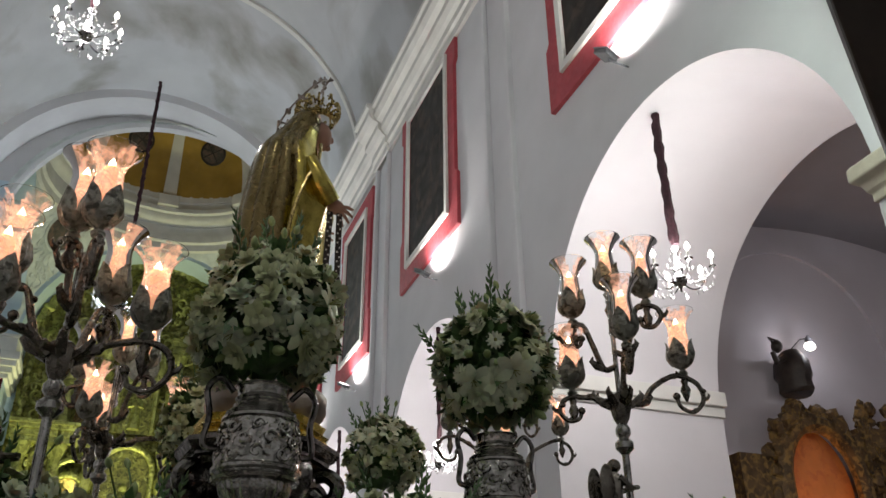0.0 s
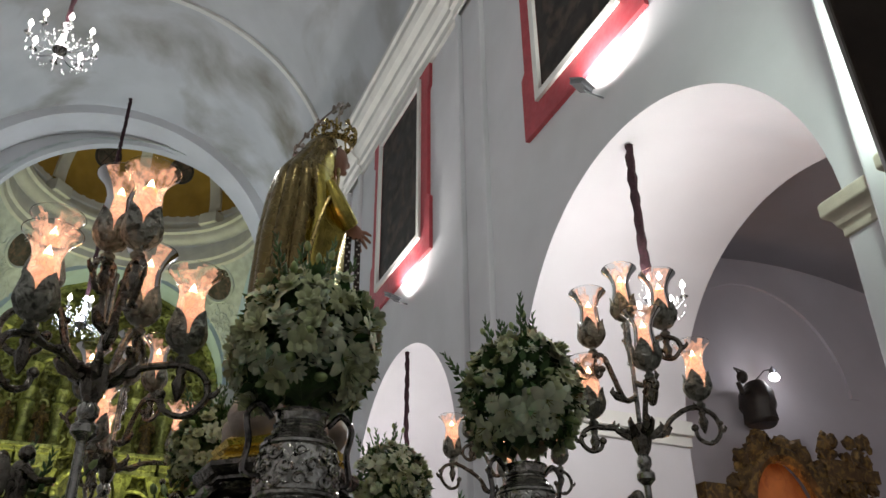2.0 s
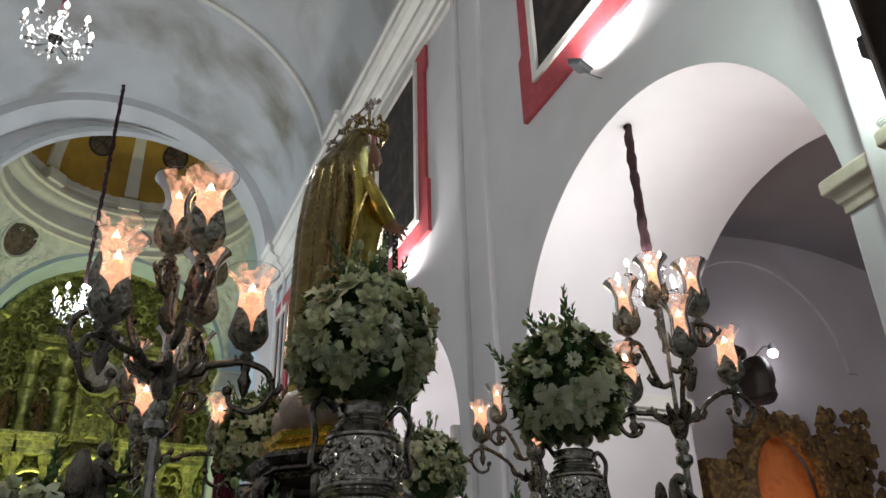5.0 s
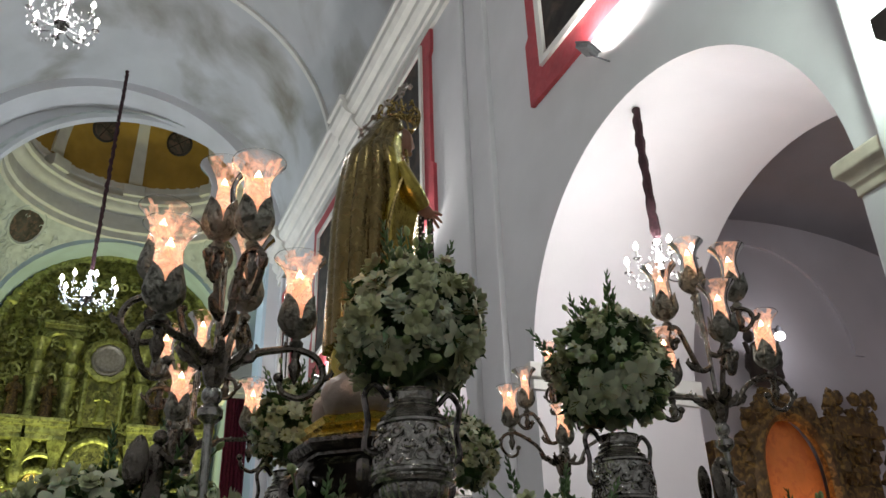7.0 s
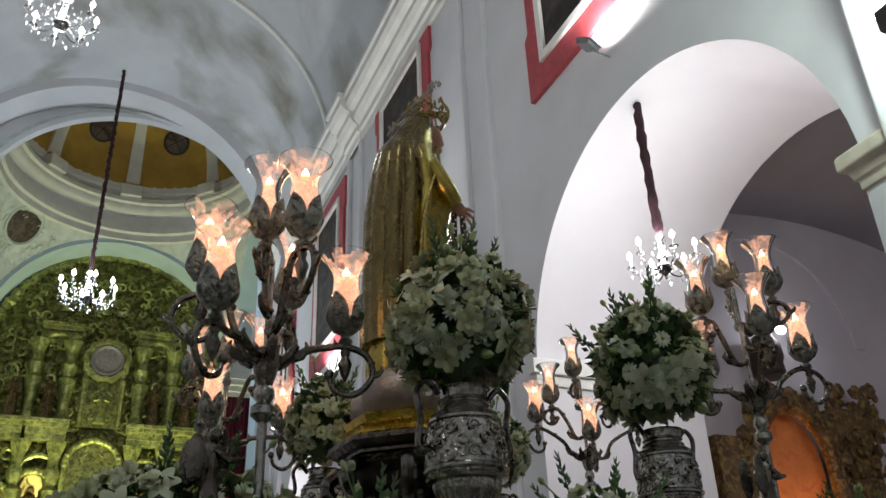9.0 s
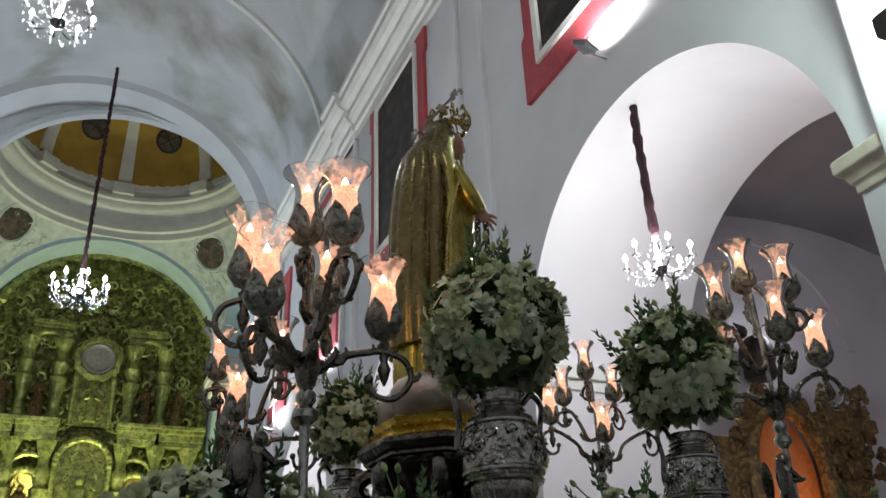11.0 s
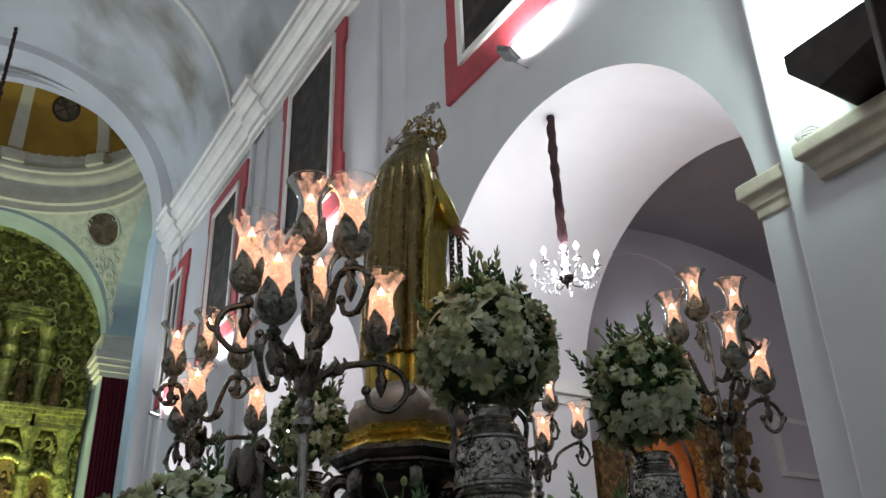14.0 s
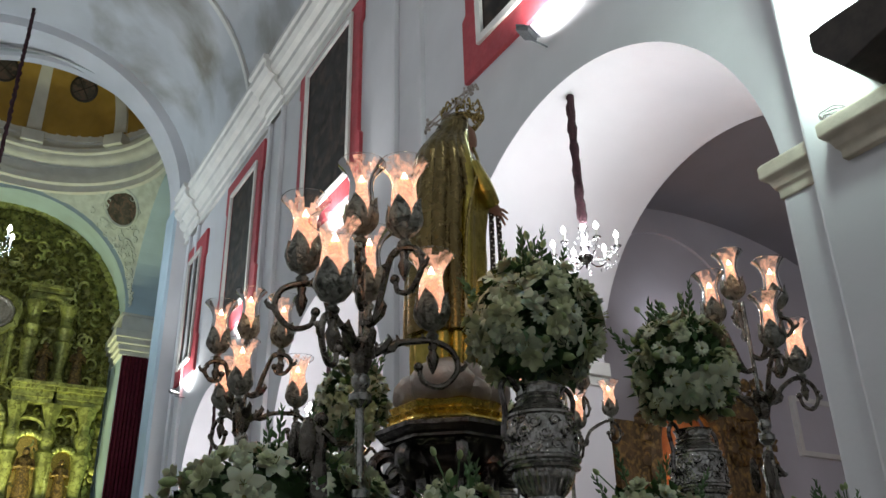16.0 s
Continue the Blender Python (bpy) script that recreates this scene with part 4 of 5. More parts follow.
# ---------------------------------------------------------------- made-up slab for an unidentified dark thing near the camera
def dark_slab(foot, top, wide, across, thick):
    """A dark slab with uneven edges; its left edge runs from foot to top."""
    f, t, s = Vector(foot), Vector(top), Vector(across).normalized()
    n = s.cross(t - f).normalized() * thick
    bm = bmesh.new()
    rows = []
    for i in range(25):
        p = f.lerp(t, i / 24) + s * 0.004 * noise.noise(Vector((i * 0.6, 0, 0)))
        rows.append([bm.verts.new(q) for q in (p, p + s * wide, p + s * wide + n, p + n)])
    for p, q in zip(rows, rows[1:]):
        for k in range(4):
            bm.faces.new((p[k], p[(k + 1) % 4], q[(k + 1) % 4], q[k]))
    bm.faces.new(rows[0])
    bm.faces.new(rows[-1])
    return tagged(part("wooden_board", bm, DARK, bevel=0.008, smooth=False), "tall dark slab standing in for an unidentified near object", "board")


dark_slab((3.132, 1.983, 0.0), (1.228, 0.841, 3.238), 0.36, (0.80, -0.60, 0.0), 0.04)


# ---------------------------------------------------------------- the processional float
DECK = 1.95
FLOAT_SCALE, FLOAT_TURN = 0.5634, 6.47
GROUND = -1.431        # church floor in the float's own measure
ASHORE = set(bpy.data.objects)


def platform():
    fl = empty("processional_float", (1.3, 2.7, 0), "carved silver processional float on legs", "float")
    bm = bmesh.new()
    for d, z0, z1 in ((0.0, 1.30, 1.36), (0.05, 1.36, 1.78), (0.0, 1.78, 1.84), (-0.05, 1.84, 1.90), (-0.08, 1.90, 1.95)):
        box(bm, -1.15 + d, 1.15 - d, -0.95 + d, 1.05 - d, z0, z1)
    part("deck", bm, SILVER_DARK, fl, smooth=False, bevel=0.01)
    for x in (-1.05, 1.05):
        for y in (-0.85, 0.95):
            part("leg", boxed(x - 0.05, x + 0.05, y - 0.05, y + 0.05, GROUND, 1.31), DARK, fl, smooth=False, bevel=0.01)
    part("skirt", boxed(-1.10, 1.10, -0.90, 1.0, GROUND + 0.35, 1.30), DRAPE, fl, "crimson velvet skirt", smooth=False)
    return fl


platform()


def spatter(bm, at, prof, seed, n=32):
    """Dribbled wax on the inside of a shade: ragged patches, thicker towards the flame."""
    rnd = random.Random(seed)
    off = Vector((rnd.random() * 50, rnd.random() * 50, 0))
    rows = [[bm.verts.new((at[0] + r * math.cos(2 * math.pi * i / n), at[1] + r * math.sin(2 * math.pi * i / n), at[2] + z)) for i in range(n)] for r, z in prof]
    top = len(prof) - 1
    for k, (p, q) in enumerate(zip(rows, rows[1:])):
        for i in range(n):
            v = noise.noise(off + Vector((math.cos(2 * math.pi * i / n) * 1.6, math.sin(2 * math.pi * i / n) * 1.6, seed)))
            if k / top < 0.85 + 0.7 * v:
                bm.faces.new((p[i], p[(i + 1) % n], q[(i + 1) % n], q[i]))
    bmesh.ops.delete(bm, geom=[v for v in bm.verts if not v.link_faces], context="VERTS")
    return bm


def candle_cup(parent, rim, seed, s=1.0, lean=(0, 0), lit=True):
    """A tulip holder of bronze leaves with a flared glass shade, a candle and its flame; rim is the shade's rim."""
    rnd = random.Random(seed)
    x, y, z = rim
    def pr(q):
        return [(r * s, h * s) for r, h in q]
    bm = lathe(bmesh.new(), pr([(0.006, -0.262), (0.016, -0.256), (0.019, -0.246), (0.010, -0.236), (0.012, -0.230), (0.026, -0.222), (0.036, -0.208), (0.040, -0.192), (0.034, -0.186)]), (x, y, z), n=20)
    def swell(t):
        return 0.030 + 0.021 * math.sin(min(1.0, t / 0.42) * math.pi / 2) - 0.008 * max(0.0, t - 0.42) / 0.58 + 0.004 * max(0.0, t - 0.86) / 0.14
    for k in range(4):
        a = k * math.pi / 2 + rnd.random() * 0.2 + 0.5
        rows = []
        for i in range(12):
            t = i / 11
            w = 0.68 * (1 - t ** 3.6) + 0.10
            row = []
            for j in range(9):
                v = (j - 4) / 4
                r = swell(t) + 0.0026 * math.cos(v * math.pi * 3) * (1 - t * 0.6) + 0.003 * (1 - abs(v))
                row.append(bm.verts.new((x + r * s * math.cos(a + w * v), y + r * s * math.sin(a + w * v), z + (-0.218 + 0.100 * t - 0.004 * abs(v) * t) * s)))
            rows.append(row)
        for p, q in zip(rows, rows[1:]):
            for j in range(8):
                bm.faces.new((p[j], p[j + 1], q[j + 1], q[j]))
    cup = part("candle_cup", bm, CUP, parent, "leafy tarnished metal candle cup")
    gp = pr([(0.030, -0.178), (0.037, -0.160), (0.0385, -0.125), (0.035, -0.088), (0.034, -0.065), (0.041, -0.040), (0.054, -0.018), (0.070, -0.002), (0.0705, 0.0)])
    g = part("glass_shade", lathe(bmesh.new(), gp, (x, y, z), n=24, caps=False), GLASS, cup, "clear flared glass shade")
    rimb = bmesh.new()
    tube(rimb, [(x + 0.0705 * s * math.cos(t * 0.2618), y + 0.0705 * s * math.sin(t * 0.2618), z) for t in range(25)], 0.0011 * s, n=4)
    part("rim", rimb, CRYSTAL, cup)
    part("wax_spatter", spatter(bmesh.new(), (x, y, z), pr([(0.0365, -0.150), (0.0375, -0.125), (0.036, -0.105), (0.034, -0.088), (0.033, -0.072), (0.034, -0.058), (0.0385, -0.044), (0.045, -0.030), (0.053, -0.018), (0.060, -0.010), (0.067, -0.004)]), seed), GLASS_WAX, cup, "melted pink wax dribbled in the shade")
    top = -0.052 - 0.02 * rnd.random()
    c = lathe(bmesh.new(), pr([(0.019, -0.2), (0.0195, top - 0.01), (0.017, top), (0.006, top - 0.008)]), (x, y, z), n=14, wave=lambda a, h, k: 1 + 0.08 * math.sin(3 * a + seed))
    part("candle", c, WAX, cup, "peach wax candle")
    fl = lathe(bmesh.new(), pr([(0.001, top - 0.006), (0.0085, top + 0.002), (0.0105, top + 0.009), (0.007, top + 0.019), (0.0008, top + 0.032)]), (x, y, z), n=10)
    part("flame", fl, FLAME, cup, "candle flame")
    return cup


def leaf_curl(bm, at, d, r):
    """A small acanthus tip."""
    d = Vector(d).normalized()
    u = d.cross(Vector((0, 0, 1)))
    if u.length < 1e-3:
        u = Vector((1, 0, 0))
    p = Vector(at)
    tube(bm, [p, p + d * r * 0.6 + Vector((0, 0, r * 0.25)), p + d * r + Vector((0, 0, r * 0.7)), p + d * r * 0.85 + Vector((0, 0, r * 1.05))], [r * 0.28, r * 0.32, r * 0.2, r * 0.06], n=6)


def candelabrum(base, hub, cups, label, s=1.0, seed=1, twist=0.0):
    """base: foot of the stem on the deck; hub: height where the arms spring; cups: rim offsets (dx, dy, z)."""
    cd = empty("candelabrum", base, label, "candelabrum", "float candelabra")
    b = Vector(base)
    top = max(c[2] for c in cups) - 0.27 * s
    stem = tube(bmesh.new(), [(0, 0, 0), (0, 0, hub - b.z)], 0.0125 * s, n=10)
    tube(stem, [(0, 0, hub - b.z), (0, 0, max(top, hub + 0.05) - b.z)], 0.009 * s, n=10)
    for z, r in ((0.03, 0.05), (0.10, 0.03), (hub - b.z - 0.13, 0.032), (hub - b.z - 0.09, 0.026)):
        lathe(stem, [(0.012 * s, z - 0.025), (r * s, z - 0.008), (r * s, z + 0.008), (0.012 * s, z + 0.025)], n=12)
    part("stem", stem, SILVER, cd, "slender silver stem")
    hb = lathe(bmesh.new(), [(0.014 * s, -0.075), (0.026 * s, -0.055), (0.038 * s, -0.015), (0.030 * s, 0.012), (0.014 * s, 0.02)], (0, 0, hub - b.z), n=14, wave=lambda a, h, k: 1 + 0.12 * math.sin(6 * a))
    knop = part("hub", hb, BRONZE, cd, "leafy central knop")
    for k in range(6):
        a = k * math.pi / 3 + 0.4
        lf = bmesh.new()
        leaf_curl(lf, (0.035 * s * math.cos(a), 0.035 * s * math.sin(a), hub - b.z - 0.02), (math.cos(a), math.sin(a), 0.2), 0.045 * s)
        part("leaf", lf, BRONZE, knop)
    for i, (dx, dy, z) in enumerate(cups):
        rim = Vector((dx, dy, z - b.z))
        foot = rim - Vector((0, 0, 0.262 * s))
        d = Vector((dx, dy, 0))
        L = max(d.length, 0.03)
        u = d.normalized() if d.length > 1e-3 else Vector((1, 0, 0))
        zz = Vector((0, 0, 1))
        start = Vector((0, 0, hub - b.z))
        arm = bmesh.new()
        c = (0.074 if L > 0.15 else 0.05) * s          # radius of the end scroll
        if foot.z - start.z > 0.20 * s:
            start = Vector((0, 0, foot.z - 0.16 * s))
        mid = start + (foot - start) * 0.45
        ctrl = [start, start + u * L * 0.30 + zz * (-0.01 * s), mid + u * 0.01 + zz * (foot.z - start.z) * 0.05, foot - u * c * 0.75 - zz * 0.004 * s,
                foot - zz * 0.0, foot + u * c * 0.75 - zz * c * 0.35, foot + u * c * 0.95 - zz * c * 1.1, foot + u * c * 0.35 - zz * c * 1.75, foot - u * c * 0.35 - zz * c * 1.6, foot - u * c * 0.55 - zz * c * 1.05]
        pts = curve_pts(ctrl, 54)
        m = len(pts)
        tube(arm, pts, [(0.0112 - 0.004 * k / m) * s for k in range(m)], n=8)
        leaf_curl(arm, ctrl[1], u, 0.045 * s)
        leaf_curl(arm, ctrl[3], u - zz * 0.3, 0.032 * s)
        leaf_curl(arm, ctrl[6], u, 0.026 * s)
        ball(arm, ctrl[-1], 0.014 * s, u=8, v=6)
        rr = random.Random(seed * 17 + i)
        for k in range(6, m - 4, 9):
            q = pts[k] + Vector((rr.uniform(-1, 1), rr.uniform(-1, 1), rr.uniform(0.2, 1))) * 0.008 * s
            ball(arm, q, rr.uniform(0.007, 0.012) * s, (1.2, 1, 0.9), 6, 5)
        part("arm", arm, BRONZE, cd, "scrolled tarnished arm")
        pend = lathe(bmesh.new(), [(0.004 * s, 0), (0.014 * s, -0.015 * s), (0.010 * s, -0.03 * s), (0.019 * s, -0.05 * s), (0.012 * s, -0.075 * s), (0.003 * s, -0.095 * s)], foot, n=8, wave=lambda a, h, k: 1 + 0.1 * math.sin(4 * a))
        part("drop", pend, BRONZE, cd)
        candle_cup(cd, rim, seed * 31 + i * 7, s)
    lamp("POINT", "candle_glow", Matrix.Translation((b.x, b.y, max(c[2] for c in cups) + 0.02)), 1.1, (1.0, 0.55, 0.25), 0.05)
    return cd


candelabrum((0.46, 2.11, DECK), 2.40, [(0.015, -0.163, 2.83), (-0.03, -0.036, 2.877), (-0.146, 0.039, 2.771), (-0.155, -0.13, 2.635), (0.163, -0.068, 2.653), (0.088, 0.111, 2.775)],
            "tarnished branched candelabrum with six lit glass-shaded candles", 0.88, 3)
candelabrum((1.88, 1.97, DECK), 2.45, [(-0.10, 0.05, 2.876), (0.04, 0.05, 2.993), (0.065, -0.083, 2.919), (-0.056, -0.12, 2.753), (0.21, -0.04, 2.74), (-0.107, 0.07, 2.667)],
            "tarnished branched candelabrum with an angel at its stem", 0.78, 5)
candelabrum((0.70, 3.30, DECK), 2.53, [(-0.12, 0.0, 2.93), (0.02, 0.06, 3.03), (0.085, -0.10, 2.965), (-0.08, -0.13, 2.75), (0.23, 0.04, 2.79), (-0.02, 0.15, 2.77)],
            "tarnished branched candelabrum at the back of the float", 0.86, 7)
candelabrum((2.25, 3.20, DECK), 2.59, [(-0.25, 0.0, 2.875), (-0.12, 0.06, 2.99), (0.0, 0.03, 3.12), (0.17, 0.05, 3.04), (0.30, 0.0, 2.92), (-0.08, -0.14, 2.78)],
            "small tarnished candelabrum behind the silver vases", 0.76, 9)


def angel(at, h):
    bm = bmesh.new()
    lathe(bm, [(0.16 * h, DECK - at[2]), (0.17 * h, DECK - at[2] + 0.02), (0.08 * h, DECK - at[2] + 0.04), (0.14 * h, 0)], n=10)
    lathe(bm, [(0.13 * h, 0), (0.12 * h, 0.25 * h), (0.09 * h, 0.5 * h), (0.12 * h, 0.72 * h), (0.05 * h, 0.82 * h)], n=12, wave=lambda a, q, k: 1 + 0.1 * math.sin(4 * a + 6 * q))
    ball(bm, (0.02 * h, 0, 0.90 * h), 0.085 * h)
    for s in (-1, 1):
        tube(bm, [(0, s * 0.1 * h, 0.74 * h), (0.15 * h, s * 0.12 * h, 0.62 * h), (0.32 * h, s * 0.05 * h, 0.66 * h)], [0.05 * h, 0.04 * h, 0.03 * h], n=7)
        ball(bm, (-0.20 * h, s * 0.12 * h, 0.62 * h), 0.2 * h, (0.55, 0.18, 1.3), 10, 8)
    ob = part("angel_statuette", bm, BRONZE)
    ob.location = at
    return tagged(ob, "small winged bronze angel beside the candelabrum stem", "statuette", "float angels")


angel((1.80, 1.93, DECK + 0.11), 0.21)
angel((0.36, 2.12, DECK + 0.08), 0.20)


# ---------------------------------------------------------------- silver vases and bouquets
def silver_vase(at, s=1.0):
    v = empty("silver_vase", at, "embossed silver two-handled flower vase", "vase", "float vases")
    prof = [(0.060, 0), (0.064, 0.010), (0.050, 0.020), (0.048, 0.032), (0.060, 0.045), (0.076, 0.075), (0.080, 0.094), (0.094, 0.098), (0.097, 0.104), (0.092, 0.110), (0.091, 0.114), (0.098, 0.119), (0.099, 0.125), (0.093, 0.130), (0.093, 0.160), (0.091, 0.190), (0.087, 0.215), (0.083, 0.230), (0.088, 0.234), (0.088, 0.240), (0.080, 0.244), (0.076, 0.250), (0.080, 0.254), (0.072, 0.260), (0.062, 0.268), (0.065, 0.273), (0.058, 0.278), (0.056, 0.284), (0.062, 0.289), (0.056, 0.294), (0.060, 0.312), (0.066, 0.318), (0.056, 0.320)]
    def emboss(a, h, k):
        h = h / s
        if 0.131 < h < 0.229:
            v = Vector((math.cos(a) * 5, math.sin(a) * 5, h * 48))
            w = v + 0.9 * Vector((noise.noise(v * 0.7), noise.noise(v * 0.7 + Vector((9, 0, 0))), noise.noise(v * 0.7 + Vector((0, 9, 0)))))
            return 0.985 + 0.085 * max(0.0, 0.55 - abs(noise.noise(w * 1.2)) * 2.2)
        return 1 + (0.045 * abs(math.sin(11 * a)) - 0.02 if 0.04 < h < 0.094 else 0.012 * math.sin(40 * a) if 0.115 < h < 0.128 else 0)
    dense = []
    for (r0, h0), (r1, h1) in zip(prof, prof[1:]):
        m = max(1, int(round((h1 - h0) / 0.0035)))
        dense += [((r0 + (r1 - r0) * i / m) * s, (h0 + (h1 - h0) * i / m) * s) for i in range(m)]
    dense.append((prof[-1][0] * s, prof[-1][1] * s))
    part("body", lathe(bmesh.new(), dense, n=132, wave=emboss, caps=False), SILVER, v, "embossed silver body with scrollwork bands")
    band = bmesh.new()
    for k in range(10):
        for row, z in enumerate((0.148, 0.180, 0.210)):
            a0 = (k + 0.5 * (row % 2)) * 2 * math.pi / 10
            pts = []
            for i in range(13):
                t = i * 0.55 * (1 if k % 2 else -1)
                r = 0.017 * (1 - i / 15)
                a = a0 + (r * math.cos(t)) / 0.09
                h = min(0.228, max(0.132, z + r * math.sin(t)))
                q = (0.0945 - 0.4 * max(0.0, h - 0.2) * 0.9) * s
                pts.append((q * math.cos(a), q * math.sin(a), h * s))
            tube(band, pts, [0.0042 * s * (1 - i / 22) for i in range(13)], n=5)
    part("scroll_band", band, SILVER, v)["kind"] = "stuff"
    for sgn in (-1, 1):
        h = tube(bmesh.new(), curve_pts([(sgn * 0.088 * s, 0, 0.165 * s), (sgn * 0.125 * s, 0, 0.175 * s), (sgn * 0.118 * s, 0, 0.24 * s), (sgn * 0.128 * s, 0, 0.30 * s), (sgn * 0.100 * s, 0, 0.33 * s), (sgn * 0.068 * s, 0, 0.30 * s)], 30), 0.0075 * s, n=8)
        part("handle", h, SILVER_DARK, v)
    return v


def petal_fan(bm, n, r, lift, w, mi=0, curl=0.0, z=0.0, seg=3):
    for k in range(n):
        a = 2 * math.pi * k / n
        rows = []
        for i in range(seg + 1):
            t = i / seg
            q = r * t
            ww = w * r * math.sin(math.pi * (0.12 + 0.78 * t))
            h = z + lift * r * t - curl * r * t * t
            c, s = math.cos(a), math.sin(a)
            rows.append([bm.verts.new((q * c - o * s, q * s + o * c, h - abs(o) * 0.15)) for o in (-ww, 0, ww)])
        for p, u in zip(rows, rows[1:]):
            for j in range(2):
                bm.faces.new((p[j], p[j + 1], u[j + 1], u[j])).material_index = mi


def flower_mesh(kind, seed):
    bm = bmesh.new()
    if kind == "daisy":
        petal_fan(bm, 13, 0.036, 0.30, 0.20, curl=0.25)
        petal_fan(bm, 10, 0.028, 0.62, 0.22, curl=0.25, z=0.003)
        ball(bm, (0, 0, 0.006), 0.008, (1, 1, 0.6), 8, 5, mi=1)
    elif kind == "lily":
        petal_fan(bm, 3, 0.060, 0.75, 0.32, curl=0.65, seg=5)
        m = bmesh.new()
        petal_fan(m, 3, 0.056, 0.85, 0.30, curl=0.65, seg=5)
        bmesh.ops.rotate(m, verts=m.verts, matrix=Matrix.Rotation(math.pi / 3, 3, "Z"))
        me = bpy.data.meshes.new("tmp")
        m.to_mesh(me)
        m.free()
        bm.from_mesh(me)
        bpy.data.meshes.remove(me)
        for k in range(5):
            a = k * 1.256
            tube(bm, [(0, 0, 0), (0.010 * math.cos(a), 0.010 * math.sin(a), 0.035)], 0.0013, n=4, mi=1)
    elif kind == "rose":
        for n, r, l, z in ((6, 0.037, 0.45, 0), (5, 0.030, 0.95, 0.003), (5, 0.023, 1.5, 0.004), (3, 0.013, 2.2, 0.006)):
            petal_fan(bm, n, r, l, 0.42, curl=0.3 * l, z=z)
    elif kind == "bud":
        lathe(bm, [(0.002, -0.006), (0.010, 0.0), (0.013, 0.012), (0.010, 0.026), (0.002, 0.036)], n=8)
    me = bpy.data.meshes.new(kind)
    bm.to_mesh(me)
    bm.free()
    me.polygons.foreach_set("use_smooth", [True] * len(me.polygons))
    for m in ((BUD, YOLK) if kind == "bud" else (PETAL_CREAM, YOLK) if seed % 3 == 2 else (PETAL, YOLK)):
        me.materials.append(m)
    return me


FLOWERS = {(k, i): flower_mesh(k, i) for k in ("daisy", "lily", "rose", "bud") for i in range(3)}


def leaf_blade(bm, p, d, l, w):
    d = d.normalized()
    s = d.cross(Vector((0.3, 0.2, 0.9))).normalized()
    u = s.cross(d)
    a = [p, p + d * l * 0.4 + s * w + u * w * 0.3, p + d * l * 0.4 + u * w * 0.05, p + d * l * 0.4 - s * w + u * w * 0.3, p + d * l - u * l * 0.15]
    v = [bm.verts.new(q) for q in a]
    bm.faces.new((v[0], v[1], v[2]))
    bm.faces.new((v[0], v[2], v[3]))
    bm.faces.new((v[1], v[4], v[2]))
    bm.faces.new((v[2], v[4], v[3]))


def spike(bm, p, d, l, r, mi=0):
    """A snapdragon spire: a stalk set with small closed buds."""
    d = d.normalized()
    tube(bm, [p, p + d * l], [0.0025, 0.001], n=4, mi=mi)
    s = d.cross(Vector((0.2, 0.9, 0.1))).normalized()
    u = s.cross(d)
    n = int(l / 0.006)
    for i in range(n // 3, n):
        t = i / n
        a = i * 2.4
        q = p + d * l * t + (s * math.cos(a) + u * math.sin(a)) * r * (1.05 - t) * 1.1
        lathe(bm, [(0.0008, -r * 0.6), (r * 0.55 * (1.25 - t), 0), (0.0006, r * 0.9)], q, n=5, axis=(d + (s * math.cos(a) + u * math.sin(a)) * 0.5).normalized(), mi=mi, caps=False)


